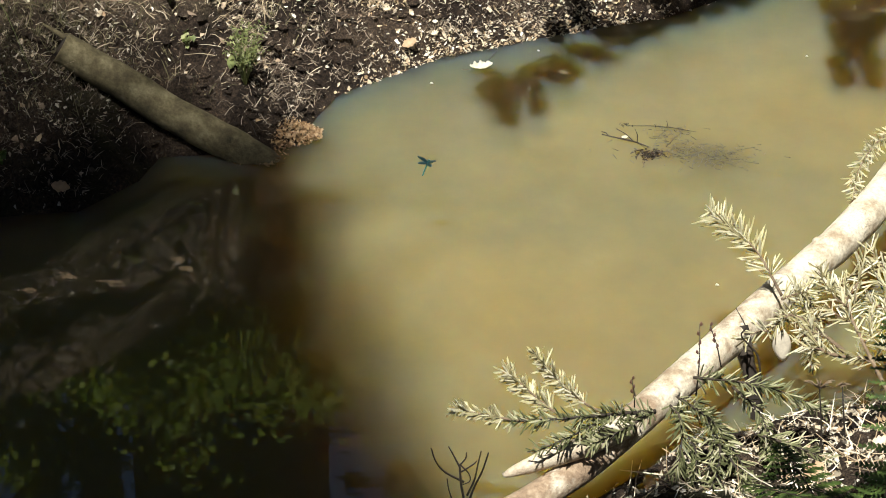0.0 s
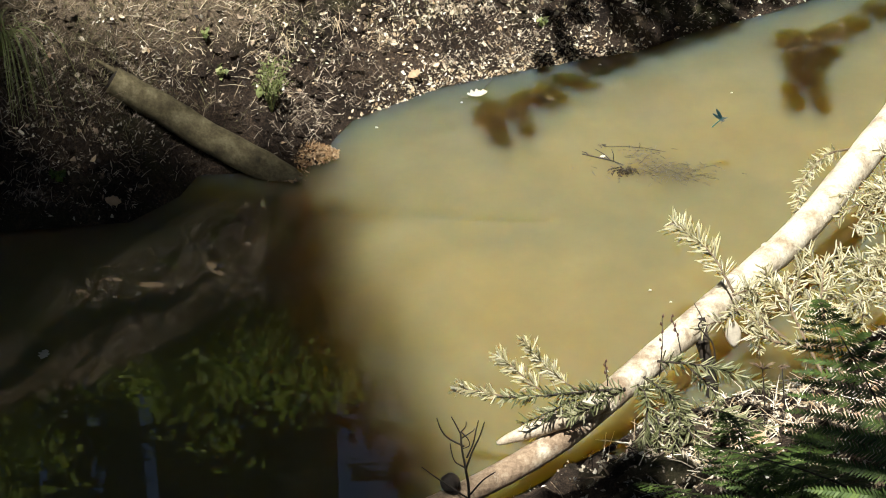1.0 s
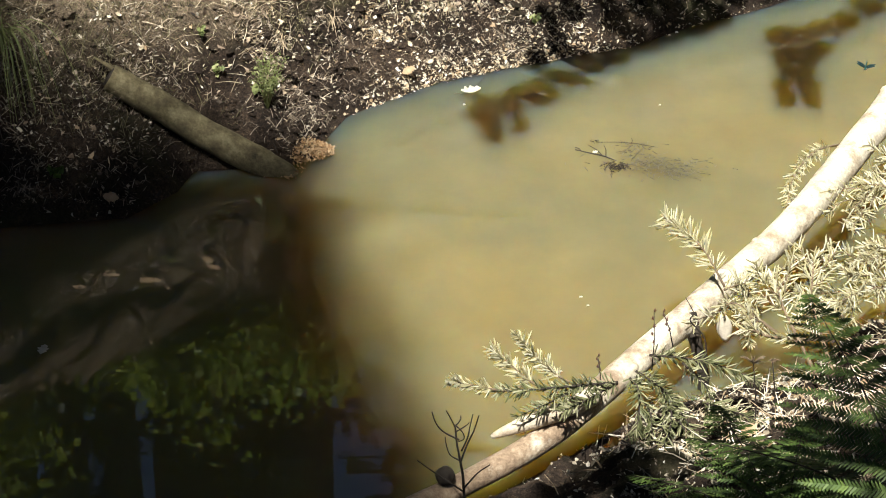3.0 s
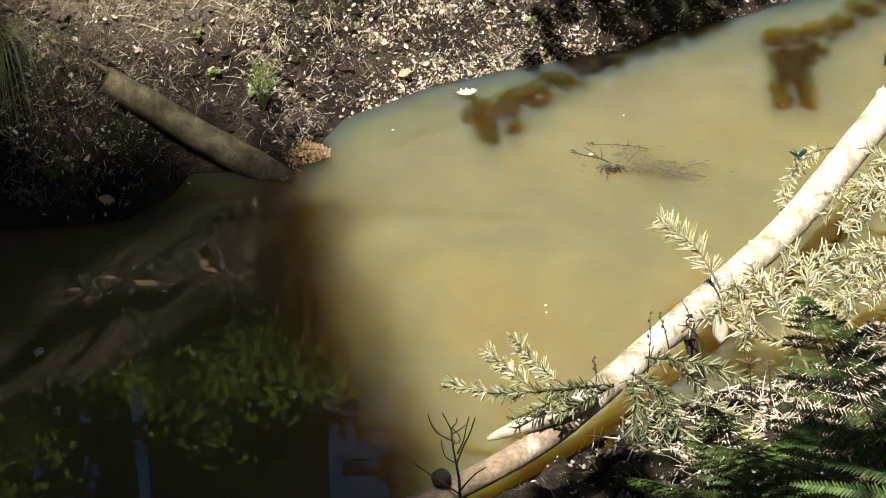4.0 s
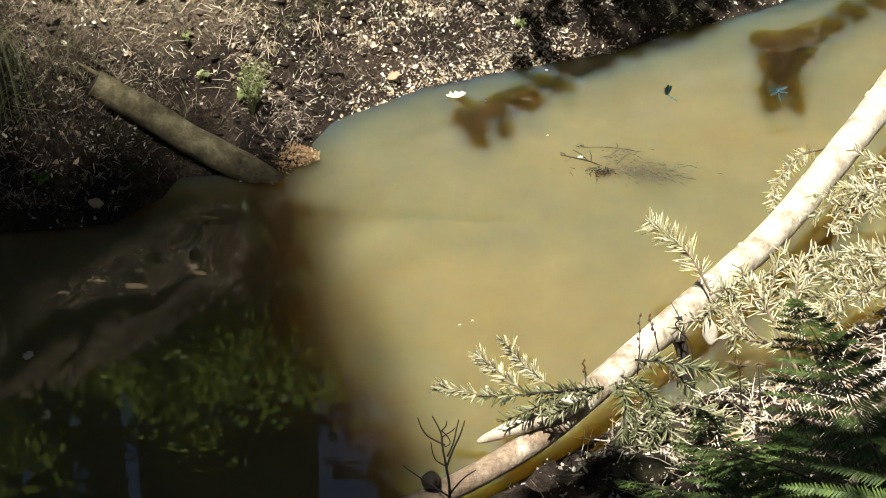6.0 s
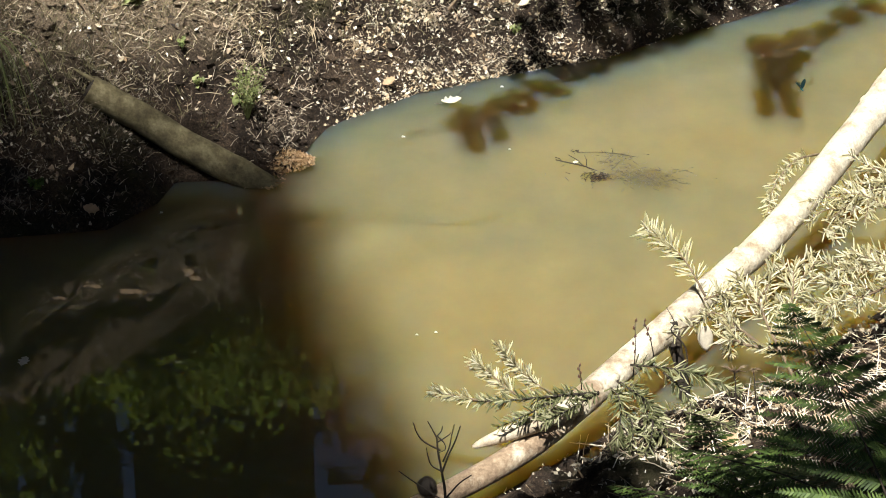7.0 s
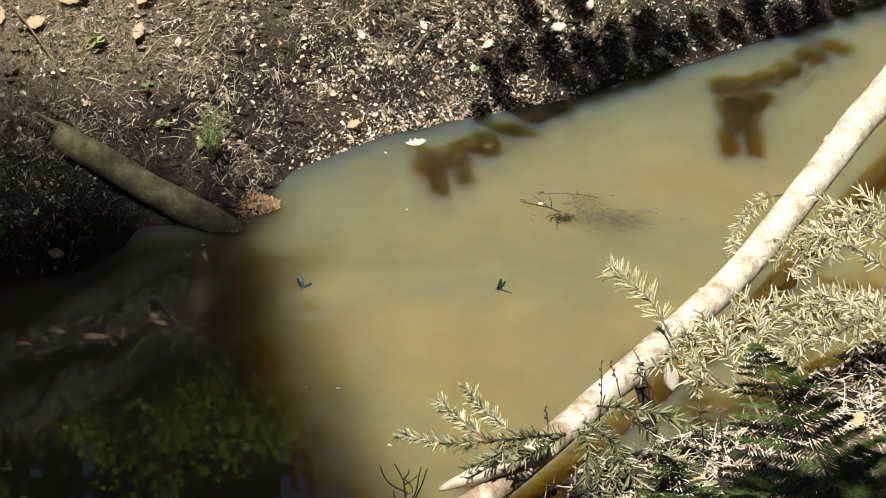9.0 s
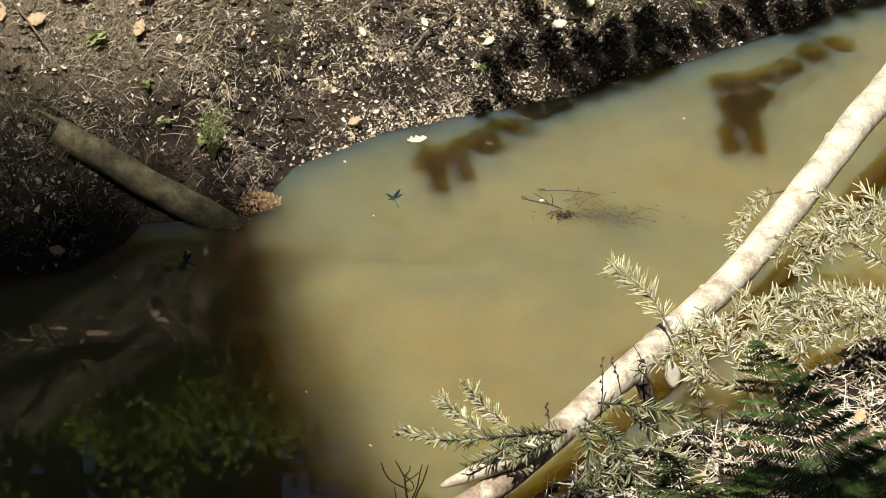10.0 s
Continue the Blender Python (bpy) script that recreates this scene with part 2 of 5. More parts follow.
def bend(points, n):
    """A smooth curve through points, in n steps a span."""
    p = [Vector(q) for q in points]
    p = [p[0] * 2 - p[1]] + p + [p[-1] * 2 - p[-2]]
    out = []
    for i in range(1, len(p) - 2):
        for k in range(n):
            u = k / n
            out.append(0.5 * (2 * p[i] + (p[i + 1] - p[i - 1]) * u + (2 * p[i - 1] - 5 * p[i] + 4 * p[i + 1] - p[i + 2]) * u * u
                              + (3 * p[i] - p[i - 1] - 3 * p[i + 1] + p[i + 2]) * u ** 3))
    return out + [p[-2]]


def tube(points, radii, seg=8, wobble=0.0, scale=20.0, verts=None, faces=None):
    """A tapered round body along points, closed at both ends; adds to verts and faces if given."""
    verts, faces = ([] if verts is None else verts), ([] if faces is None else faces)
    rows = frames(points)
    start = len(verts)
    for i, (p, way, a, b) in enumerate(rows):
        r = radii[i] if isinstance(radii, (list, tuple)) else radii
        for k in range(seg):
            turn = 2 * math.pi * k / seg
            d = a * math.cos(turn) + b * math.sin(turn)
            rr = r
            if wobble:
                rr *= 1 + wobble * noise.noise((p + d * r) * scale) + wobble * 0.5 * noise.noise((p + d * r) * scale * 3.1)
            verts.append(p + d * rr)
    for i in range(len(rows) - 1):
        for k in range(seg):
            q = start + i * seg
            faces.append((q + k, q + (k + 1) % seg, q + seg + (k + 1) % seg, q + seg + k))
    faces.append(tuple(start + k for k in range(seg))[::-1])
    faces.append(tuple(start + (len(rows) - 1) * seg + k for k in range(seg)))
    return verts, faces


def part(name, made, material, parent, label="", smooth=True):
    return link(name, made[0], made[1], material, parent, label, smooth)


def leaf_cloud(places, size, rng, flat=0.3, aspect=0.6, verts=None, faces=None):
    """Folded leaves at places, turned at random."""
    verts, faces = ([] if verts is None else verts), ([] if faces is None else faces)
    for p in places:
        s = size * (0.6 + 0.8 * rng.random())
        m = Euler(((rng.random() - 0.5) * 3.1 * (1 - flat), (rng.random() - 0.5) * 3.1 * (1 - flat), rng.random() * 6.283)).to_matrix()
        k = len(verts)
        p = Vector(p)
        w = s * aspect * 0.5
        for q in ((0, -s * 0.5, 0), (w, -s * 0.08, s * 0.10), (0, s * 0.5, -s * 0.06), (-w, -s * 0.08, s * 0.10)):
            verts.append(p + m @ Vector(q))
        faces.extend(((k, k + 1, k + 2), (k, k + 2, k + 3)))
    return verts, faces


# ---- ground and water ----
# waterlines in plan: the far bank and the near bank
FAR = [(-60.0, -22.0), (-4.0, -0.75), (-2.2, -0.08), (-1.47, 0.12), (-1.10, 0.18), (-0.95, 0.37), (-0.90, 0.53), (-0.60, 0.56),
       (-0.50, 0.62), (-0.45, 0.80), (-0.39, 0.96), (-0.29, 1.06), (-0.07, 1.25), (0.24, 1.40), (0.46, 1.50), (0.68, 1.58),
       (0.90, 1.76), (1.13, 1.89), (1.37, 2.06), (2.5, 2.9), (60.0, 44.0)]
NEAR = [(-60.0, -27.0), (-4.0, -3.6), (-1.6, -2.5), (-0.5, -2.1), (0.12, -1.48), (0.33, -1.28), (0.46, -1.145), (0.60, -1.02), (0.84, -0.90),
        (1.12, -0.72), (1.45, -0.32), (2.6, 0.75), (60.0, 40.0)]
TABLE = np.random.RandomState(7).rand(256, 256)


def value_noise(x, y, size, shift=0):
    """Smooth noise from 0 to 1 with cells of that size."""
    u, v = np.asarray(x) / size + 31.7 * shift, np.asarray(y) / size + 17.3 * shift
    i, j = np.floor(u).astype(int), np.floor(v).astype(int)
    a, b = u - i, v - j
    a, b = a * a * (3 - 2 * a), b * b * (3 - 2 * b)
    get = lambda p, q: TABLE[p % 256, q % 256]
    return (get(i, j) * (1 - a) + get(i + 1, j) * a) * (1 - b) + (get(i, j + 1) * (1 - a) + get(i + 1, j + 1) * a) * b


def shore(x, y, line, side):
    """Distance from a waterline, positive on the land."""
    best = np.full(np.shape(x), 1e9)
    for (x0, y0), (x1, y1) in zip(line[:-1], line[1:]):
        dx, dy = x1 - x0, y1 - y0
        s = np.clip(((x - x0) * dx + (y - y0) * dy) / (dx * dx + dy * dy), 0, 1)
        best = np.minimum(best, np.hypot(x - x0 - s * dx, y - y0 - s * dy))
    xs, ys = [p[0] for p in line], [p[1] for p in line]
    return np.where((y - np.interp(x, xs, ys)) * side > 0, best, -best)


def land(x, y):
    """Height of the ground over the water."""
    x, y = np.asarray(x, float), np.asarray(y, float)
    far, near = shore(x, y, FAR, 1), shore(x, y, NEAR, -1)
    z_far = np.interp(far, [-1, -0.15, 0, 0.05, 0.25, 0.45, 0.75, 1.0, 1.5, 2.2, 4, 30, 400],
                      [-0.5, -0.16, 0.0, 0.07, 0.27, 0.48, 0.84, 1.14, 1.62, 1.95, 2.2, 2.8, 3.2])
    z_near = np.interp(near, [-1, -0.15, 0, 0.08, 0.3, 0.8, 1.5, 3, 6, 30, 400],
                       [-0.5, -0.10, 0.0, 0.014, 0.07, 0.33, 0.7, 1.5, 2.6, 3.2, 3.4])
    z = np.where(far > near, z_far, z_near)
    d = np.maximum(far, near)
    rough = np.clip(d / 0.25, 0, 1)
    lump = (value_noise(x, y, 0.55, 1) - 0.5) * 0.16 + (value_noise(x, y, 0.21, 2) - 0.5) * 0.12
    fine = (value_noise(x, y, 0.075, 3) - 0.5) * 0.075 + (value_noise(x, y, 0.038, 4) - 0.5) * 0.045
    pits = -0.10 * np.clip(value_noise(x, y, 0.10, 5) - 0.68, 0, 1) - 0.06 * np.clip(value_noise(x, y, 0.05, 6) - 0.7, 0, 1)
    return z + (lump + pits * 1.2) * rough + fine * np.clip(d / 0.06, 0, 1)


def axis(lo, hi, step, reach):
    """Coordinates dense from lo to hi and coarser towards the horizon."""
    mid = list(np.arange(lo, hi, step))
    out, s = [], step
    while not out or out[-1] < reach:
        s *= 1.25
        out.append((out[-1] if out else 0) + s)
    return np.array([lo - v for v in reversed(out)] + mid + [mid[-1] + v for v in out])


def build_ground():
    xs, ys = axis(-1.9, 2.7, 0.016, 400), axis(-2.6, 3.0, 0.016, 400)
    gx, gy = np.meshgrid(xs, ys)
    gz = land(gx, gy)
    verts = np.stack([gx.ravel(), gy.ravel(), gz.ravel()], 1)
    n, k = len(xs), np.arange(len(xs) * (len(ys) - 1)).reshape(len(ys) - 1, len(xs))[:, :-1].ravel()
    quads = np.stack([k, k + 1, k + n + 1, k + n], 1)
    data = bpy.data.meshes.new("ground")
    data.vertices.add(len(verts))
    data.vertices.foreach_set("co", verts.ravel())
    data.loops.add(quads.size)
    data.loops.foreach_set("vertex_index", quads.ravel())
    data.polygons.add(len(quads))
    data.polygons.foreach_set("loop_start", np.arange(0, quads.size, 4))
    data.polygons.foreach_set("use_smooth", [True] * len(quads))
    data.update(calc_edges=True)
    data.materials.append(SOIL)
    return tagged(new("ground", data), "dark peaty stream bank with litter and moss", "ground", kind="structure")


def build_water():
    top = [(x, y) for x, y in FAR[1:-1]] + [(x, y) for x, y in reversed(NEAR[1:-1])]
    far = [(x - 0.12, y + 0.22) for x, y in FAR[1:-1]]
    near = [(x + 0.12, y - 0.22) for x, y in reversed(NEAR[1:-1])]
    ring = [(-9, -2.4)] + far + [(9, 7.8), (9, 5.4)] + near + [(-9, -5.6)]
    n = len(ring)
    verts = [(x, y, 0.0) for x, y in ring] + [(x, y, -2.2) for x, y in ring]
    faces = [tuple(range(n))[::-1], tuple(range(n, 2 * n))]
    faces += [(i, (i + 1) % n, n + (i + 1) % n, n + i) for i in range(n)]
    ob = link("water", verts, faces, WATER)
    bm = bmesh.new()
    bm.from_mesh(ob.data)
    bmesh.ops.triangulate(bm, faces=bm.faces)
    bmesh.ops.recalc_face_normals(bm, faces=bm.faces)
    bm.to_mesh(ob.data)
    bm.free()
    return tagged(ob, "murky ochre stream water with dark shaded reflections", "water", kind="structure")


def build_bed():
    ring = [(-9, -2.4)] + [(x - 0.05, y + 0.10) for x, y in FAR[1:-1]] + [(9, 7.6), (9, 5.6)] + [(x + 0.05, y - 0.10) for x, y in reversed(NEAR[1:-1])] + [(-9, -5.4)]
    n = len(ring)
    verts = [(x, y, -0.125) for x, y in ring] + [(x, y, -0.16) for x, y in ring]
    faces = [tuple(range(n))[::-1], tuple(range(n, 2 * n))] + [(i, (i + 1) % n, n + (i + 1) % n, n + i) for i in range(n)]
    ob = link("stream_bed", verts, faces, SILT)
    bm = bmesh.new()
    bm.from_mesh(ob.data)
    bmesh.ops.triangulate(bm, faces=bm.faces)
    bmesh.ops.recalc_face_normals(bm, faces=bm.faces)
    bm.to_mesh(ob.data)
    bm.free()
    return tagged(ob, "pale ochre silt on the stream bed", "stream bed", kind="structure")


SILT = bark("pale silt", (0.26, 0.2, 0.09), (0.36, 0.29, 0.14), (0.44, 0.36, 0.18), 3, (1, 1, 1), 0.95, 0.004)
build_ground()
build_bed()
build_water()


def on_land(x, y, up=0.0):
    return Vector((x, y, float(land(x, y)) + up))


# ---- logs ----
def fallen_log():
    """The bleached spruce trunk that lies across the stream."""
    line = bend([(-0.75, -2.28, 0.09), (-0.42, -1.95, 0.08), (-0.131, -1.69, 0.085), (0.041, -1.547, 0.09), (0.153, -1.468, 0.11), (0.256, -1.384, 0.13), (0.351, -1.277, 0.147),
                 (0.47, -1.115, 0.166), (0.649, -0.877, 0.189), (0.742, -0.747, 0.20), (0.879, -0.554, 0.215), (1.075, -0.289, 0.246), (1.382, 0.229, 0.322), (1.548, 0.510, 0.374),
                 (1.713, 0.781, 0.41), (2.25, 1.6, 0.62), (3.0, 2.7, 0.8), (3.7, 4.1, 1.0)], 12)
    root = holder("fallen_log", line[30], "bleached bare spruce trunk lying across the stream", "log")
    off = root.location
    local = [p - off for p in line]
    n = len(local)
    radii = [float(np.interp(i, [0, 36, 72, 84, 96, 120, 132, 144, 156, n], [0.035, 0.035, 0.039, 0.043, 0.045, 0.045, 0.050, 0.053, 0.057, 0.064])) for i in range(n)]
    part("trunk", tube(local, radii, 28, 0.05, 14), PALE_BARK, root)
    stub = bend([(0.40, -1.25, 0.19), (0.30, -1.352, 0.20), (0.2, -1.395, 0.185), (0.102, -1.433, 0.165)], 6)
    part("branch_stub", tube([p - off for p in stub], [(0.03 - 0.0006 * i) * (1 - (i / (len(stub) - 1)) ** 8 * 0.75) for i in range(len(stub))], 14, 0.12, 30), BARE_WOOD, root, "broken pale side branch")
    knob = [Vector((-0.027, -1.57, 0.125)), Vector((-0.026, -1.61, 0.15)), Vector((-0.026, -1.625, 0.158))]
    part("knot", tube([p - off for p in knob], [0.027, 0.026, 0.020], 14, 0.15, 40), DARK_BARK, root, "dark cut branch knot")
    dark = bend([(0.70, -0.83, 0.22), (0.715, -0.87, 0.16), (0.74, -0.90, 0.06), (0.75, -0.90, -0.05)], 5)
    part("branch_stub", tube([p - off for p in dark], [0.022 - 0.0004 * i for i in range(len(dark))], 10, 0.25, 40), DARK_BARK, root, "dark broken branch stub")
    rng = random.Random(3)
    for i in (70, 79, 86, 94, 101, 109, 118, 125, 133, 141, 150):
        p, way, a, b = frames(local)[i]
        turn = rng.uniform(-0.6, 2.6)
        d = Vector((0, 0, 1)) * math.sin(turn) + a * math.cos(turn)
        d = (d - way * d.dot(way)).normalized()
        part("knot", tube([p + d * radii[i] * 0.7, p + d * (radii[i] + 0.002), p + d * (radii[i] + 0.005)], [0.016, 0.012, 0.006], 9, 0.3, 60), PALE_BARK, root)
    return root


def sunken_log():
    line = bend([(-1.187, 0.605, 0.322), (-1.10, 0.60, 0.27), (-0.98, 0.592, 0.195), (-0.853, 0.578, 0.113), (-0.70, 0.548, 0.04), (-0.605, 0.53, -0.012), (-0.50, 0.51, -0.062), (-0.15, 0.48, -0.075), (0.3, 0.46, -0.09)], 10)
    root = holder("sunken_log", line[20], "grey mossy log sliding from the bank into the water", "log")
    off = root.location
    n = len(line)
    part("trunk", tube([p - off for p in line], [0.048 + 0.005 * math.sin(math.pi * min(1, i / 60 + 0.05)) for i in range(n)], 26, 0.06, 12), GREY_BARK, root)
    splinters = [((-1.17, 0.61, 0.35), (-1.24, 0.635, 0.385), 0.011), ((-1.17, 0.59, 0.315), (-1.215, 0.59, 0.315), 0.018)]
    for a, b, r in splinters:
        part("splinter", tube([Vector(a) + (Vector(a) - Vector(b)) * 0.6 - off, Vector(a) - off, Vector(b) - off], [r * 1.3, r, 0.003], 6, 0.3, 40), GREY_BARK, root)
    rng = random.Random(4)
    # Solid disc whose dark colour stands for the shade inside the hollow end.
    part("hollow", tube([Vector((-1.17, 0.604, 0.312)) - off, Vector((-1.192, 0.606, 0.327)) - off], [0.034, 0.036], 14, 0.2, 30), DARK_BARK, root, "dark disc for the shade in the hollow broken end")
    for k in range(9):
        turn = rng.uniform(-2.6, 1.0)
        a = Vector((-1.165 + rng.uniform(-0.01, 0.01), 0.604 + 0.04 * math.cos(turn), 0.31 + 0.04 * math.sin(turn)))
        b = a + Vector((rng.uniform(-0.05, -0.015), rng.uniform(-0.03, 0.0), rng.uniform(-0.05, 0.01)))
        part("bark_strip", tube([a - off, a.lerp(b, 0.5) + Vector((-0.006, 0, 0.006)) - off, b - off], [0.007, 0.005, 0.0015], 5, 0.4, 60), STEM if k % 3 else DARK_BARK, root)
    return root


STEM = bark("thin dry twig", (0.09, 0.06, 0.035), (0.2, 0.14, 0.085), (0.36, 0.28, 0.18), 40, (1, 1, 1), 0.8, 0.001)
fallen_log()
sunken_log()


# ---- spruce branches ----
def spruce_spray(points, needle, material, rng, name="spruce_branch", label="", stem=0.004, density=420, start=0.0, droop=0.0, category="branch", group="branches of the fallen spruce", lean=1.3):
    """A twig with needles set all round it; each needle is a thin prism."""
    line = bend(points, 8)
    root = holder(name, line[0], label, category, group)
    off = root.location
    local = [p - off for p in line]
    n = len(local)
    part("stem", tube(local, [stem * (1 - 0.75 * i / n) for i in range(n)], 6), DARK_BARK if material is GREEN_NEEDLES else STEM, root)
    rows = frames(local)
    length = sum((local[i + 1] - local[i]).length for i in range(n - 1))
    verts, faces = [], []
    for j in range(int(length * density * 0.8)):
        u = start + (1 - start) * rng.random()
        i = min(int(u * (n - 1)), n - 2)
        p = local[i].lerp(local[i + 1], u * (n - 1) - i)
        _, way, a, b = rows[i]
        turn = rng.random() * 6.283
        out = a * math.cos(turn) + b * math.sin(turn)
        d = (out + way * rng.uniform(0.2, lean) + Vector((0, 0, -droop))).normalized()
        s = needle * rng.uniform(0.6, 1.3) * (1 if u < 0.9 else 0.8)
        w = 0.0026 * rng.uniform(0.8, 1.3)
        x = d.orthogonal().normalized() * w
        y = d.cross(x)
        k = len(verts)
        curve = way * s * 0.12
        mid, tip = p + d * s * 0.55, p + d * s + curve
        for q, f in ((p, 0.7), (p + d * s * 0.85 + curve * 0.7, 0.8)):
            verts.extend((q + x * f, q - x * 0.5 * f + y * 0.87 * f, q - x * 0.5 * f - y * 0.87 * f))
        verts.append(tip)
        for e in range(3):
            g = (e + 1) % 3
            faces.extend(((k + e, k + g, k + 3 + g, k + 3 + e), (k + 3 + e, k + 3 + g, k + 6)))
    link("foliage", verts, faces, material, root)
    return root


def spruce_branches():
    rng = random.Random(11)
    pale, green = "bleached dry spruce twig with pale needles on the log", "fading green spruce twig hanging from the log"
    d, g = DRY_NEEDLES, GREEN_NEEDLES
    spruce_spray([(0.81, -0.76, 0.27), (0.75, -0.70, 0.36), (0.69, -0.65, 0.40), (0.626, -0.609, 0.43)], 0.052, d, rng, label=pale, density=620, start=0.12, lean=0.8)
    spruce_spray([(1.267, 0.204, 0.27), (1.184, 0.102, 0.30), (1.117, -0.024, 0.31), (1.072, -0.140, 0.30), (1.047, -0.257, 0.28)], 0.035, d, rng, label=pale, density=420, start=0.1)
    spruce_spray([(0.46, -1.30, 0.26), (0.36, -1.36, 0.29), (0.22, -1.40, 0.30), (0.12, -1.41, 0.30)], 0.034, g, rng, label=green, density=650, stem=0.006)
    spruce_spray([(0.14, -1.41, 0.30), (0.09, -1.41, 0.31), (0.03, -1.405, 0.32), (-0.014, -1.406, 0.33)], 0.030, d, rng, label=pale, density=900, start=0.25)
    spruce_spray([(0.235, -1.37, 0.29), (0.19, -1.34, 0.31), (0.14, -1.32, 0.35), (0.103, -1.31, 0.375)], 0.036, d, rng, label=pale, density=1000, start=0.15)
    spruce_spray([(0.35, -1.35, 0.28), (0.29, -1.325, 0.30), (0.23, -1.30, 0.345), (0.177, -1.281, 0.405)], 0.036, d, rng, label=pale, density=800, start=0.3)
    spruce_spray([(0.35, -1.36, 0.28), (0.27, -1.40, 0.26), (0.169, -1.445, 0.235)], 0.032, g, rng, label=green, density=600)
    spruce_spray([(0.46, -1.31, 0.27), (0.38, -1.38, 0.26), (0.30, -1.42, 0.24)], 0.034, g, rng, label=green, density=600)
    spruce_spray([(0.50, -1.24, 0.24), (0.52, -1.30, 0.24), (0.52, -1.36, 0.18), (0.50, -1.38, 0.12)], 0.036, g, rng, label=green, density=650, droop=0.2)
    spruce_spray([(0.56, -1.16, 0.27), (0.66, -1.21, 0.29), (0.76, -1.22, 0.27), (0.87, -1.22, 0.22)], 0.038, g, rng, label=green, density=600)
    spruce_spray([(0.52, -1.20, 0.24), (0.60, -1.28, 0.22), (0.66, -1.35, 0.16), (0.70, -1.42, 0.12)], 0.036, g, rng, label=green, density=560)
    spruce_spray([(0.62, -1.30, 0.2), (0.60, -1.42, 0.16), (0.55, -1.50, 0.12)], 0.034, g, rng, label=green, density=560)
    spruce_spray([(0.79, -0.84, 0.26), (0.84, -0.87, 0.27), (0.86, -0.92, 0.22), (0.87, -0.98, 0.2)], 0.036, d, rng, label=pale, density=560)
    spruce_spray([(0.80, -0.83, 0.30), (0.83, -0.84, 0.32), (0.86, -0.86, 0.34)], 0.038, d, rng, label=pale, density=640)
    for pts in (((0.56, -1.18, 0.22), (0.60, -1.30, 0.20), (0.58, -1.40, 0.13)), ((0.66, -1.12, 0.22), (0.72, -1.24, 0.21), (0.74, -1.34, 0.15)), ((0.60, -1.30, 0.19), (0.66, -1.42, 0.15), (0.64, -1.52, 0.1)),
                ((0.70, -1.30, 0.2), (0.80, -1.36, 0.2), (0.90, -1.38, 0.16)), ((0.52, -1.24, 0.2), (0.56, -1.34, 0.16), (0.52, -1.43, 0.1)), ((0.62, -1.42, 0.14), (0.56, -1.52, 0.11), (0.48, -1.57, 0.08))):
        spruce_spray(pts, 0.036, g, rng, label=green, density=520, droop=0.15)
    # boughs that lie on the near bank and reach towards the log, each with side twigs
    arms = [([(1.62, -0.30, 0.28), (1.49, -0.173, 0.34), (1.383, -0.20, 0.35), (1.237, -0.363, 0.33)], 9, 0.8),
            ([(1.60, -0.45, 0.26), (1.42, -0.289, 0.33), (1.318, -0.249, 0.33), (1.20, -0.419, 0.30)], 7, 0.8),
            ([(1.72, -0.25, 0.34), (1.60, -0.17, 0.37), (1.50, -0.14, 0.38), (1.42, -0.15, 0.37)], 7, 0.8),
            ([(1.62, -0.42, 0.24), (1.361, -0.587, 0.30), (1.255, -0.603, 0.30), (1.164, -0.709, 0.30)], 7, 0.6),
            ([(1.60, -0.62, 0.24), (1.463, -0.623, 0.27), (1.30, -0.78, 0.29), (1.194, -0.813, 0.28), (1.115, -0.912, 0.26)], 13, 0.9),
            ([(1.62, -0.85, 0.24), (1.50, -0.765, 0.28), (1.411, -0.713, 0.31), (1.358, -0.605, 0.30)], 8, 0.9),
            ([(1.10, -1.12, 0.18), (1.054, -0.914, 0.30), (1.058, -0.85, 0.36), (1.065, -0.801, 0.40)], 8, 0.6),
            ([(1.05, -1.12, 0.18), (0.976, -0.945, 0.28), (0.954, -0.897, 0.33), (0.948, -0.831, 0.36)], 8, 0.6),
            ([(1.12, -0.95, 0.20), (0.943, -0.973, 0.22), (0.876, -0.958, 0.25), (0.875, -0.807, 0.28), (0.885, -0.70, 0.28)], 6, 0.35),
            ([(0.95, -0.95, 0.22), (0.881, -0.908, 0.26), (0.817, -0.874, 0.28), (0.76, -0.93, 0.26)], 4, 0.5)]
    for arm, twigs, size in arms:
        spruce_spray(arm, 0.036, d, rng, label="bleached dry spruce bough with bare arching stem", density=200, stem=0.006, start=0.25)
        line = bend(arm, 8)
        for k in range(twigs):
            i = 4 + int(k * (len(line) - 6) / (twigs - 1))
            p = line[i]
            way = (line[i + 1] - line[i - 1]).normalized()
            side = way.cross(Vector((0, 0, 1))).normalized() * (1 if k % 2 else -1)
            l = rng.uniform(0.10, 0.2) * size
            t1 = p + (side * 0.7 + way * 0.6 + Vector((0, 0, rng.uniform(-0.15, 0.45)))) * l * 0.5
            t2 = t1 + (side * 0.4 + way * 0.8 + Vector((0, 0, rng.uniform(-0.35, 0.35)))) * l * 0.6
            spruce_spray([p, t1, t2], 0.041, d, rng, label=pale, density=340, stem=0.003)


spruce_branches()


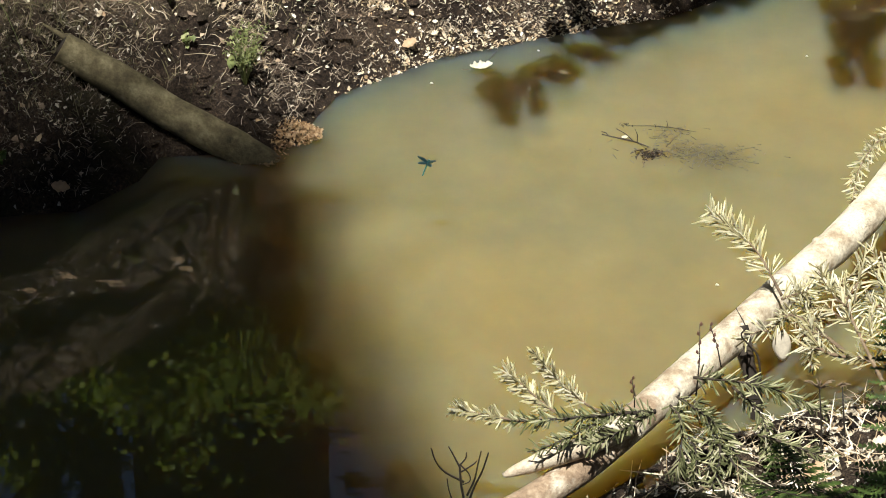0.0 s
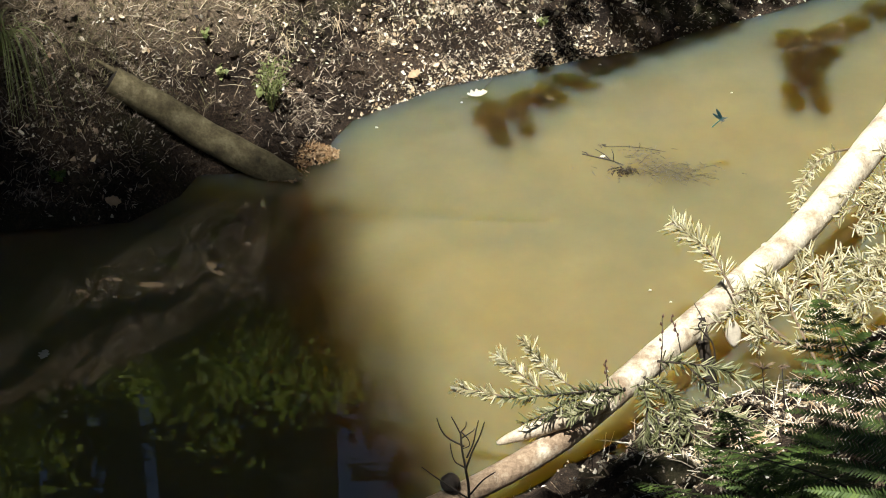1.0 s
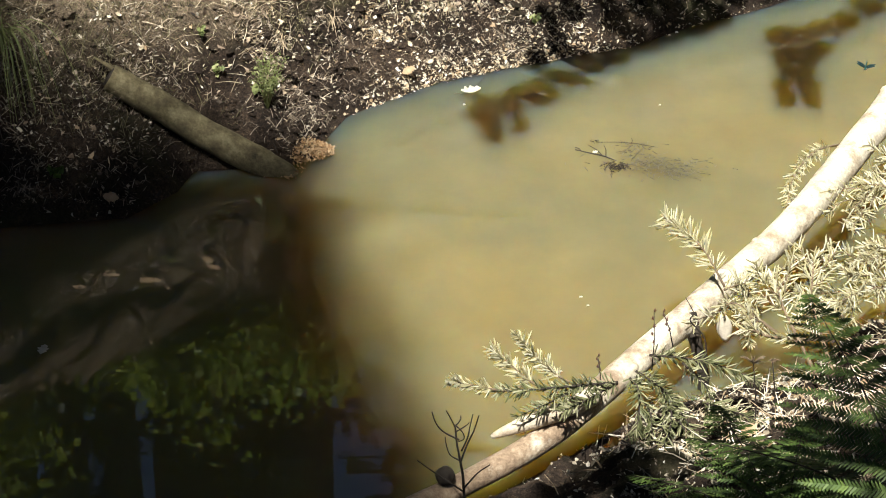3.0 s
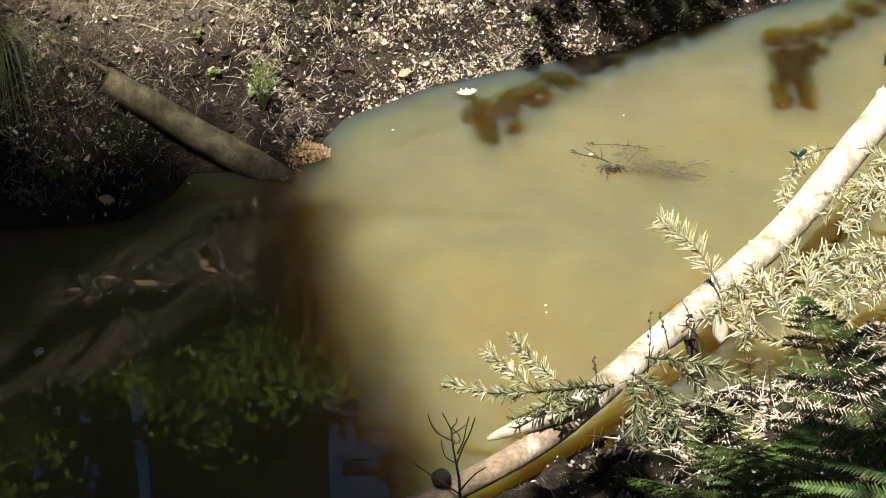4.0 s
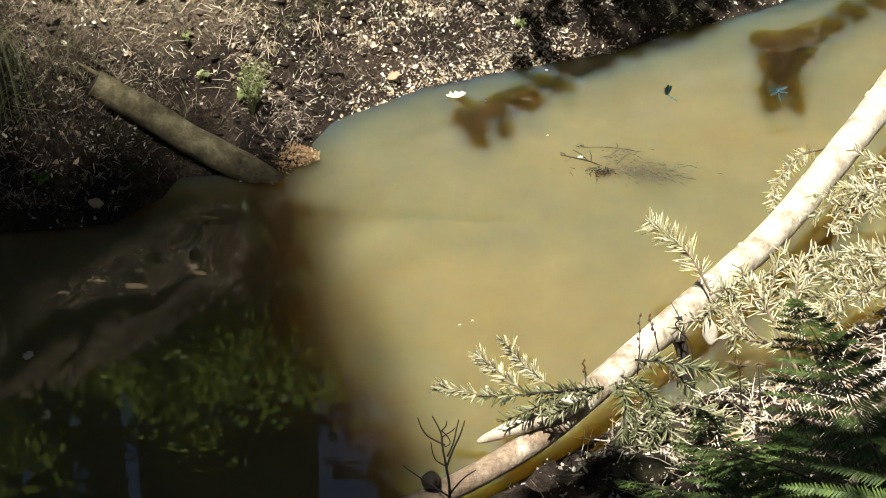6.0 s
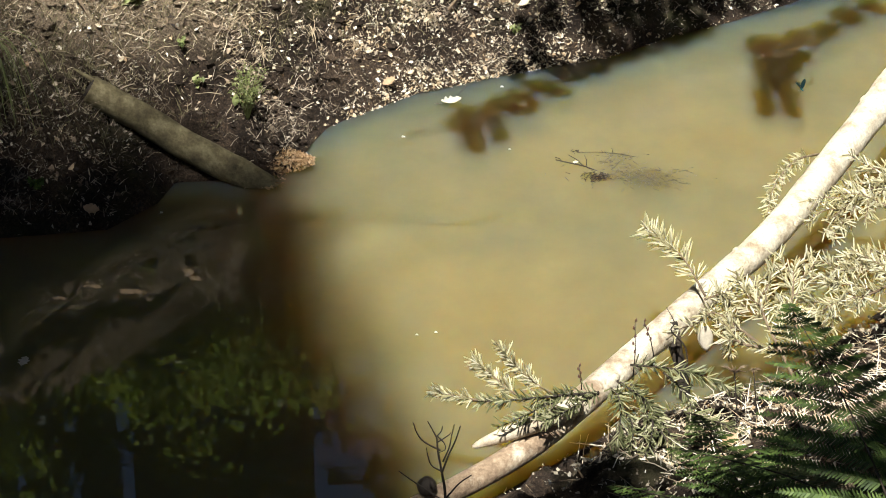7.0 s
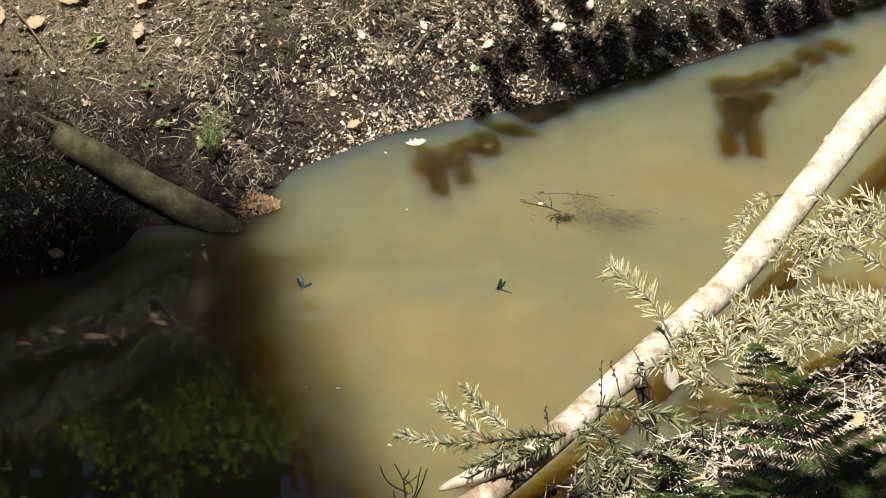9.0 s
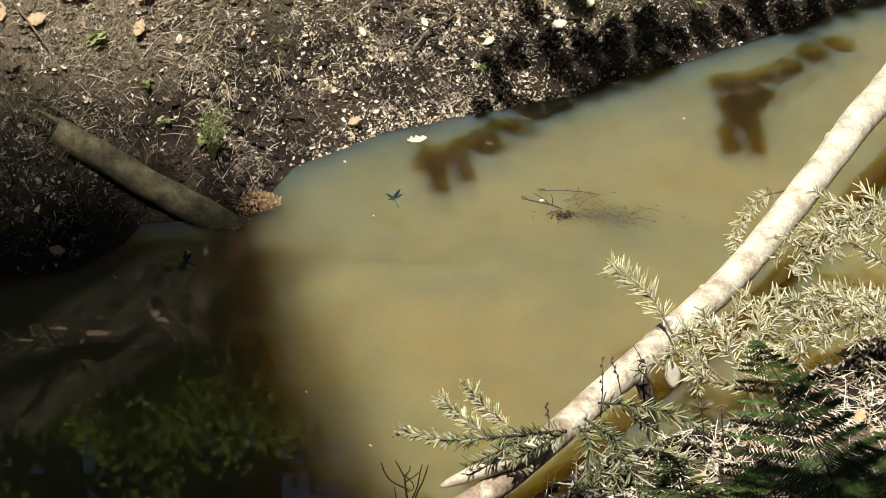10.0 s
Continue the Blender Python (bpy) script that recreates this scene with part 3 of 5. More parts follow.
# ---- ferns ----
def fern_frond(points, width, rng, parent):
    """One frond: a rib with paired pinnae, each cut into leaflets."""
    line = bend(points, 10)
    n = len(line)
    verts, faces = tube(line, [0.0035 * (1 - 0.8 * i / n) for i in range(n)], 5)
    part("rib", (verts, faces), DARK_BARK, parent)
    verts, faces = [], []
    length = (line[-1] - line[0]).length
    rows = frames(line)
    pairs = 17
    for k in range(pairs):
        u = 1 - 0.9 * (1 - k / pairs) ** 1.35
        gap = length * 1.2 * (1 - k / pairs) ** 0.35 / pairs
        i = min(int(u * (n - 1)), n - 2)
        p = line[i].lerp(line[i + 1], u * (n - 1) - i)
        way = rows[i][1]
        side = way.cross(Vector((0, 0.2, 1))).normalized()
        up = side.cross(way)
        reach = width * (1 - u) ** 0.9 * min(1.0, 0.6 + u * 1.8) + 0.008
        for hand in (-1, 1):
            axis_way = (side * hand + way * (0.5 + 0.35 * u + rng.uniform(-0.06, 0.06)) - up * rng.uniform(0.0, 0.15)).normalized()
            across = axis_way.cross(up).normalized()
            m = max(5, int(reach / 0.0088))
            for j in range(m):
                s = (j + 0.5) / m
                root = p + axis_way * reach * s - up * 0.14 * reach * s * s
                leaf = gap * 0.62 * (1 - s) ** 0.55 * rng.uniform(0.85, 1.1) + 0.003
                for e in (-1, 1):
                    d = (across * e + axis_way * 0.5 - up * rng.uniform(0, 0.35)).normalized() * leaf
                    w = axis_way * 0.0040
                    q = len(verts)
                    verts.extend((root - w, root + w, root + w * 0.9 + d * 0.6, root + d, root - w * 0.7 + d * 0.55))
                    faces.append((q, q + 1, q + 2, q + 3, q + 4))
    link("blade", verts, faces, FERN_GREEN, parent)


def fern(place, tips, rng, label):
    root = holder("fern", place, label, "fern", "ferns on the near bank")
    for tip, width in tips:
        t = Vector(tip) - Vector(place)
        fern_frond([(0, 0, 0), t * 0.25 + Vector((0, 0, 0.035)), t * 0.5 + Vector((0, 0, 0.045)), t * 0.77 + Vector((0, 0, 0.025)), t], width, rng, root)
    return root


def ferns():
    rng = random.Random(21)
    fern(on_land(1.07, -2.75), [((0.888, -1.94, 0.915), 0.36), ((0.585, -2.12, 0.60), 0.22), ((1.38, -2.12, 0.90), 0.32), ((1.58, -2.38, 0.95), 0.34)], rng,
         "large dark green bracken fern in the shade")
    fern(on_land(0.80, -2.45), [((0.68, -1.87, 0.54), 0.24), ((0.45, -2.0, 0.41), 0.16), ((0.88, -2.1, 0.63), 0.2)], rng,
         "low dark green fern beside the log")


ferns()


# ---- trees ----
def inside(x, y, ring):
    hit = False
    for (x0, y0), (x1, y1) in zip(ring, ring[1:] + ring[:1]):
        if (y0 > y) != (y1 > y) and x < (x1 - x0) * (y - y0) / (y1 - y0) + x0:
            hit = not hit
    return hit


def lifted(x, y, z):
    """The place at height z whose shade falls on (x, y) of the water."""
    return Vector((x + SUN_X * z, y + SUN_Y * z, z))


def limb(points, r0, r1, parent, name="limb"):
    line = bend(points, 6)
    n = len(line)
    return part(name, tube(line, [r0 + (r1 - r0) * i / n for i in range(n)], 7, 0.08, 6), TRUNK_BARK, parent)


def shade_tree(place, ring, heights, count, size, seed, label, soft_edge=0.07, thin=0.0):
    """A tree out of view, its crown over the stream shaped to throw shade; ring is its crown's outline laid along the
    sun's way onto the water.
    """
    rng = random.Random(seed)
    root = holder("tree", place, label, "tree", "leafy trees beside the stream")
    xs, ys = [p[0] for p in ring], [p[1] for p in ring]
    spots = []
    while len(spots) < count:
        x, y = rng.uniform(min(xs), max(xs)), rng.uniform(min(ys), max(ys))
        if inside(x + rng.gauss(0, soft_edge), y + rng.gauss(0, soft_edge), ring):
            if -1.45 < x < -0.6 and y > 0.26 and rng.random() < (thin * 1.5 if y > 0.45 else thin * 1.12 if x < -0.85 else 0):
                count -= 1
                continue
            spots.append(lifted(x, y, rng.uniform(*heights)) - root.location)
    link("crown", *leaf_cloud(spots, size, rng, 0.55, 0.7), LEAF_GREEN, root)
    mid = sum((Vector(s) for s in spots[:200]), Vector()) / min(200, len(spots))
    top = Vector((0.0, 0.0, heights[1] * 0.75))
    limb([(0, 0, -0.2), (0.1, 0.05, top.z * 0.5), top], 0.17, 0.10, root, "trunk")
    for k in range(6):
        aim = spots[rng.randrange(len(spots))]
        base = top * rng.uniform(0.75, 1.0)
        limb([base, base.lerp(aim, 0.5) + Vector((0, 0, 0.4)), aim], 0.06, 0.012, root)
    return root


shade_tree(on_land(-5.6, -11.5), [(0.06, -4.2), (-0.05, -1.66), (-0.15, -1.36), (-0.25, -0.92), (-0.32, -0.58), (-0.375, -0.28), (-0.45, 0.02), (-0.50, 0.34), (-0.58, 0.58), (-0.80, 0.80), (-1.10, 0.86), (-1.30, 0.86), (-1.45, 1.0), (-1.75, 1.3), (-2.3, 1.6),
           (-4.2, 1.7), (-4.2, -4.2)], (15.0, 20.0), 74000, 0.085, 31, "tall broad-leaved tree with an overhanging crown", 0.10, 0.5)
shade_tree(on_land(3.6, -4.6), [(0.5, -1.85), (0.64, -1.62), (0.85, -1.53), (1.05, -1.50), (1.3, -1.52), (1.6, -1.6), (3.4, -1.7), (3.4, -3.6), (0.5, -3.6)], (5.0, 7.0), 1700, 0.10, 32,
           "broad-leaved tree shading the ferns")
shade_tree(on_land(2.2, -6.0), [(-0.10, -1.80), (0.08, -1.65), (0.20, -1.56), (0.32, -1.45), (0.42, -1.33), (0.50, -1.27), (0.56, -1.44), (0.60, -1.70), (0.60, -2.4), (-0.10, -2.4)], (4.6, 5.6), 1100, 0.07, 33, "slender tree shading the foot of the log", 0.02)


# Two unseen trees added to darken the bank that the water mirrors.
shade_tree(on_land(-3.6, 2.4), [(-2.2, 1.75), (-1.45, 1.62), (-0.98, 1.60), (-0.85, 1.70), (-1.0, 1.80), (-1.3, 1.84), (-2.2, 2.1)], (3.9, 4.9), 1700, 0.085, 34, "unseen broad-leaved tree added to shade the upper bank", 0.05)
shade_tree(on_land(2.8, 3.6), [(-0.62, 1.98), (-0.15, 2.02), (0.1, 2.3), (-0.1, 2.8), (-0.62, 2.75)], (3.9, 4.9), 1500, 0.085, 35, "slim unseen tree added to shade the bank top", 0.04)


def overhanging_branch():
    """A low leafy branch over the stream; its leaf clusters throw the rounded shadows."""
    rng = random.Random(41)
    root = holder("overhanging_branch", (3.2, -0.2, 3.4), "leafy branch overhanging the stream", "branch")
    spots = []
    clusters = [(0.09, 1.03, 0.031, 0.105), (0.13, 0.90, 0.027, 0.073), (0.14, 0.81, 0.019, 0.037), (0.22, 1.03, 0.023, 0.094), (0.23, 0.90, 0.025, 0.046), (0.18, 1.10, 0.035, 0.048), (0.32, 1.15, 0.043, 0.073),
                (0.30, 1.23, 0.035, 0.059), (0.43, 1.28, 0.047, 0.044), (0.50, 1.43, 0.051, 0.071), (0.60, 1.49, 0.051, 0.061), (0.71, 1.59, 0.051, 0.063), (0.82, 1.68, 0.051, 0.064), (0.92, 1.75, 0.051, 0.064), (1.01, 1.82, 0.047, 0.060), (0.155, 1.04, 0.04, 0.06), (0.25, 1.17, 0.05, 0.05), (0.38, 1.33, 0.05, 0.05)]
    clusters += [(1.32, 1.61, 0.078, 0.147), (1.24, 1.68, 0.043, 0.095), (1.43, 1.76, 0.055, 0.075), (1.50, 1.83, 0.043, 0.065), (1.61, 1.96, 0.051, 0.078), (1.73, 2.05, 0.051, 0.067), (1.27, 1.43, 0.058, 0.111), (1.20, 1.24, 0.027, 0.059),
                 (1.20, 1.13, 0.027, 0.067), (1.30, 1.21, 0.027, 0.108), (1.30, 1.11, 0.023, 0.048), (1.23, 1.50, 0.031, 0.061), (1.26, 1.34, 0.045, 0.05)]
    clusters = [(x, y, rx * 1.25, ry * 1.15) for x, y, rx, ry in clusters]
    clusters += [(0.31, 1.42, 0.04, 0.05), (0.40, 1.52, 0.04, 0.06), (0.36, 1.62, 0.04, 0.05), (0.62, 1.66, 0.05, 0.05)]
    clusters += [(0.72 + 0.12 * k, 1.74 + 0.075 * k, 0.05, 0.07) for k in range(7)]
    clusters += [(1.56 + 0.12 * k, 2.23 + 0.085 * k, 0.06, 0.09) for k in range(8)]
    clusters += [(0.46, 1.70, 0.04, 0.09), (0.60, 1.78, 0.04, 0.08), (0.72, 1.84, 0.05, 0.08), (0.84, 1.93, 0.05, 0.09), (0.98, 2.02, 0.05, 0.08), (0.52, 1.92, 0.04, 0.06), (0.72, 2.0, 0.05, 0.06)]
    for x, y, rx, ry in clusters:
        z = 2.7 + 0.25 * math.sin(x * 3)
        for k in range(int(9000 * rx * ry) + 12):
            turn, r = rng.random() * 6.283, math.sqrt(rng.random())
            spots.append(lifted(x + rx * r * math.cos(turn), y + ry * r * math.sin(turn), z + rng.uniform(-0.05, 0.05)) - root.location)
    link("leaves", *leaf_cloud(spots, 0.05, rng, 0.7, 0.7), LEAF_GREEN, root)
    for tx, ty in ((0.2, 1.1), (0.5, 1.6), (1.3, 1.6), (1.25, 1.2), (1.0, 1.85)):
        aim = lifted(tx, ty, 2.72) - root.location
        limb([(0, 0, 0), aim * 0.5 + Vector((0, 0, 0.15)), aim], 0.003, 0.0015, root, "twig")
    limb([(0, 0, 0), (0.3, -2.2, -0.2), (0.4, -4.2, -1.0)], 0.035, 0.06, root)
    return root


overhanging_branch()


def wood_tree(name, label, height, crown_r, seed, group, leaves=2600, size=0.16, low=0.35):
    rng = random.Random(seed)
    root = holder(name, (0, 0, 0), label, "tree", group)
    line = bend([(0, 0, -0.3), (0.08, 0.05, height * 0.35), (-0.05, 0.1, height * 0.7), (0.05, 0, height)], 8)
    n = len(line)
    part("trunk", tube(line, [0.15 * (1 - 0.85 * i / n) + 0.01 for i in range(n)], 12, 0.08, 4), TRUNK_BARK, root)
    spots = []
    for k in range(26):
        u = low + (1 - low) * rng.random()
        base = line[int(u * (n - 1))]
        turn, reach = rng.random() * 6.283, crown_r * (1.15 - u * 0.8) * rng.uniform(0.6, 1.0)
        tip = base + Vector((math.cos(turn) * reach, math.sin(turn) * reach, reach * rng.uniform(0.1, 0.5)))
        limb([base, base.lerp(tip, 0.5) + Vector((0, 0, 0.08 * reach)), tip], 0.035, 0.008, root)
        for j in range(leaves // 26):
            v = rng.uniform(0.35, 1.08)
            spots.append(base.lerp(tip, v) + Vector((rng.gauss(0, 0.22), rng.gauss(0, 0.22), rng.gauss(0, 0.16))) * (crown_r * 0.5))
    link("crown", *leaf_cloud(spots, size, rng, 0.3, 0.65), SHADED_LEAF, root)
    return root


def woods():
    rng = random.Random(51)
    first = wood_tree("tree", "leafy tree at the edge of the wood", 8.0, 1.9, 52, "trees beyond the far bank", 6000, 0.17)
    first.matrix_basis = pose(-4.2, 4.6, float(land(-4.2, 4.6)), 0, 0, 20)
    for x, y, s in ((1.6, 5.2, 40), (-6.0, 3.2, 100), (3.2, 6.6, 170), (1.6, 7.6, 220), (-5.0, 7.4, 280), (6.4, 8.6, 310), (-7.5, 5.0, 75), (2.2, 10.5, 130), (-8.0, 10.5, 10), (9.5, 12, 60)):
        copy_thing(first, pose(x, y, float(land(x, y)), 0, 0, s))
    deep = wood_tree("tree", "tall dense tree deeper in the wood", 13.0, 3.2, 53, "trees deeper in the wood", 6500, 0.42, 0.12)
    deep.matrix_basis = pose(2.6, 12.6, float(land(2.6, 12.6)), 0, 0, 0)
    for x, y, s in ((-7.0, 11.6, 50), (-10.4, 12.8, 160), (6.2, 14.8, 210), (-13, 11, 260), (10, 17, 310), (3.0, 18.5, 90), (-9.6, 17.5, 140), (6.0, 20, 190), (-12, 18, 240)):
        copy_thing(deep, pose(x, y, float(land(x, y)), 0, 0, s))
    # Further copies added all round, some behind the camera, to block the sky.
    for x, y, s in ((-7, 5.6, 15), (2.6, 7.4, 195), (5.2, 9.2, 255), (8.6, 10.4, 315), (-9.5, 2.4, 45), (-6.4, -3.6, 75), (-6.0, -6.6, 190), (-10, -3.2, 105), (-8.5, -8.4, 165), (-4.2, -13.5, 225), (0.6, -14.5, 285), (5.6, -12.8, 345),
                    (8.4, -8.0, 25), (8.8, -2.4, 85), (11, 3.0, 145), (14, 9, 205)):
        copy_thing(deep, pose(x, y, float(land(x, y)), 0, 0, s))
    oak = holder("tree", (-1.42, 5.6, float(land(-1.42, 5.6))), "old tree with a thick dark trunk beyond the bank", "tree", "trees beyond the far bank")
    limb([(0, 0, -0.3), (0.05, 0, 3), (-0.05, 0.1, 7), (0.1, 0, 11)], 0.42, 0.2, oak, "trunk")
    spots = []
    for k in range(14):
        base, turn = Vector((0, 0, rng.uniform(6.5, 10.5))), rng.random() * 6.283
        tip = base + Vector((math.cos(turn), math.sin(turn), 0.4)) * rng.uniform(1.5, 3.0)
        limb([base, base.lerp(tip, 0.5) + Vector((0, 0, 0.2)), tip], 0.09, 0.02, oak)
        spots += [base.lerp(tip, rng.uniform(0.3, 1.1)) + Vector((rng.gauss(0, 0.5), rng.gauss(0, 0.5), rng.gauss(0, 0.4))) for j in range(220)]
    link("crown", *leaf_cloud(spots, 0.22, rng, 0.3, 0.65), SHADED_LEAF, oak)
    # High crowns added overhead to keep sky light off the shaded water.
    tall = holder("tree", (0, 0, 0), "added tall tree whose high wide crown blocks sky light", "tree", "tall trees around the stream")
    limb([(0, 2.2, -0.3), (0, 1.8, 4), (0.1, 1.0, 8), (0, 0.2, 12)], 0.24, 0.1, tall, "trunk")
    spots = []
    for k in range(20):
        base, turn = Vector((0, 1.0 - rng.random(), rng.uniform(8.2, 12))), rng.random() * 6.283
        tip = base + Vector((math.cos(turn), math.sin(turn), 0.25)) * rng.uniform(1.6, 3.6)
        limb([base, base.lerp(tip, 0.5) + Vector((0, 0, 0.2)), tip], 0.07, 0.015, tall)
        spots += [base.lerp(tip, rng.uniform(0.2, 1.1)) + Vector((rng.gauss(0, 0.6), rng.gauss(0, 0.6), rng.gauss(0, 0.4))) for j in range(260)]
    link("crown", *leaf_cloud(spots, 0.32, rng, 0.5, 0.7), SHADED_LEAF, tall)
    tall.matrix_basis = pose(-3.6, 3.6, float(land(-3.6, 5.8)), 0, 0, 0)
    for x, y, s in ((-3.4, 0.9, 6), (1.2, 1.3, -8), (-0.9, 3.4, 0), (-6.2, 0.2, 30), (4.4, 1.5, -40), (1.4, 4.6, -15), (-7.5, 2.0, 20), (5.5, 7.0, -30), (-1.2, 8.2, 0), (6.6, 1.6, -80), (7.0, -4.0, -110), (-8.5, -4.0, 80), (10, 4, -60), (-4.8, 9.0, 10), (3.6, 10.5, 0)):
        copy_thing(tall, pose(x, y, float(land(x, y)), 0, 0, s))
    thin = wood_tree("tree", "thin sparse young tree beyond the bank", 7.0, 1.3, 55, "trees beyond the far bank", 900, 0.11, 0.3)
    thin.matrix_basis = pose(-2.3, 5.3, float(land(-2.3, 5.3)), 0, 0, 0)
    copy_thing(thin, pose(-3.1, 5.8, float(land(-3.1, 5.8)), 0, 0, 140))
    copy_thing(thin, pose(-0.15, 6.2, float(land(-0.15, 6.2)), 0, 0, 60))
    copy_thing(thin, pose(-2.1, 6.6, float(land(-2.1, 6.6)), 0, 0, 250))
    young = wood_tree("young_tree", "young bushy tree on top of the bank", 1.5, 0.6, 54, "shrubs on the far bank", 2600, 0.08, 0.1)
    young.matrix_basis = pose(-2.1, 2.5, float(land(-2.1, 2.5)), 0, 0, 0)
    copy_thing(young, pose(-2.5, 2.8, float(land(-2.5, 2.8)), 0, 0, 120))
    shrub = holder("shrub", (0, 0, 0), "bright green leafy shrub on top of the bank", "shrub", "shrubs on the far bank")
    spots = []
    for k in range(18):
        turn, reach = rng.random() * 6.283, rng.uniform(0.15, 0.45)
        tip = Vector((math.cos(turn) * reach, math.sin(turn) * reach, rng.uniform(0.10, 0.38)))
        limb([(0, 0, -0.05), tip * 0.5 + Vector((0, 0, 0.06)), tip], 0.010, 0.003, shrub, "stem")
        spots += [tip * rng.uniform(0.4, 1.05) + Vector((rng.gauss(0, 0.07), rng.gauss(0, 0.07), rng.gauss(0, 0.06))) for j in range(150)]
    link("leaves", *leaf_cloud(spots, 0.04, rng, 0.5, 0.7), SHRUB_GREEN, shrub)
    shrub.matrix_basis = pose(-1.2, 2.25, float(land(-1.2, 2.25)), 0, 0, 0)
    for x, y, s in ((-0.95, 2.2, 70), (-0.62, 2.45, 140), (-0.36, 2.55, 210), (-0.1, 2.75, 280), (-2.05, 1.6, 30), (-2.3, 1.35, 10), (-2.6, 2.0, 100), (0.9, 3.4, 50), (1.9, 3.9, 200), (-3.4, 1.7, 320)):
        copy_thing(shrub, pose(x, y, float(land(x, y)), 0, 0, s))


def sapling():
    """A sapling with a few large sunlit leaves on top of the bank."""
    rng = random.Random(58)
    foot = on_land(-0.62, 2.3)
    root = holder("sapling", foot, "slender sapling with broad bright green leaves", "sapling")
    tip = Vector((-0.66, 2.37, 2.04)) - foot
    line = bend([(0, 0, -0.03), tip * 0.5 + Vector((0.03, 0, 0)), tip], 6)
    part("stem", tube(line, [0.005 - 0.0002 * i for i in range(len(line))], 7), TRUNK_BARK, root)
    for k in range(7):
        p = line[-1 - k % 4] + Vector((rng.gauss(0, 0.035), rng.gauss(0, 0.03), rng.gauss(0, 0.03)))
        link("leaf", *leaf_cloud([p], 0.075, rng, 0.6, 0.8), SHRUB_GREEN, root)


woods()
sapling()


# ---- litter on the banks ----
def litter_bits(spots, size, rng, tilt):
    """Small curled leaf pieces, each of four triangles, lying on the ground."""
    verts, faces = [], []
    for p in spots:
        s = size * (0.45 + 1.1 * rng.random() ** 2)
        m = Euler((rng.gauss(0, tilt) + 0.5, rng.gauss(0, tilt), rng.random() * 6.283)).to_matrix()
        w, c, k = s * rng.uniform(0.14, 0.48), s * rng.uniform(-0.25, 0.4), len(verts)
        for q in ((0, -s * 0.6, 0), (w * rng.uniform(0.5, 1.2), -s * rng.uniform(0, 0.3), c), (w * rng.uniform(0.3, 1.1), s * 0.3, c * 0.8), (0, s * rng.uniform(0.4, 0.8), c * 0.2), (-w, s * rng.uniform(-0.2, 0.3), c * 0.9), (0, 0, 0)):
            verts.append(p + m @ Vector(q))
        faces.extend(((k, k + 1, k + 5), (k + 1, k + 2, k + 5), (k + 2, k + 3, k + 5), (k + 3, k + 4, k + 5), (k + 4, k, k + 5)))
    return verts, faces


def straws(spots, length, radius, rng, rise):
    """Thin bent stalks lying or standing on the ground."""
    verts, faces = [], []
    for p in spots:
        l = length * (0.4 + 1.2 * rng.random())
        turn = rng.random() * 6.283
        d = Vector((math.cos(turn), math.sin(turn), rng.uniform(-0.1, rise)))
        e = d + Vector((rng.gauss(0, 0.35), rng.gauss(0, 0.35), rng.uniform(-0.5, 0.1)))
        k, r = len(verts), radius * rng.uniform(0.6, 1.4)
        x = d.orthogonal().normalized() * r
        y = d.cross(x).normalized() * r
        for q, f in ((p - d * l * 0.1, 1.0), (p + d * l * 0.5, 0.85), (p + d * l * 0.5 + e * l * 0.5, 0.4)):
            verts.extend((q + x * f, q + (-x * 0.5 + y * 0.87) * f, q + (-x * 0.5 - y * 0.87) * f))
        for g in (0, 3):
            for a in range(3):
                b = (a + 1) % 3
                faces.append((k + g + a, k + g + b, k + g + 3 + b, k + g + 3 + a))
    return verts, faces


def scatter(n, seed, box, keep, up=0.007):
    """Places on the land within box (x0, x1, y0, y1), kept by a function of x, y and the distances from the shores."""
    r = np.random.RandomState(seed)
    x, y = r.uniform(box[0], box[1], n), r.uniform(box[2], box[3], n)
    far, near = shore(x, y, FAR, 1), shore(x, y, NEAR, -1)
    chance = keep(x, y, far, near)
    ok = r.rand(n) < chance
    z = land(x, y) + up
    return [Vector(v) for v in np.stack([x, y, z], 1)[ok]]


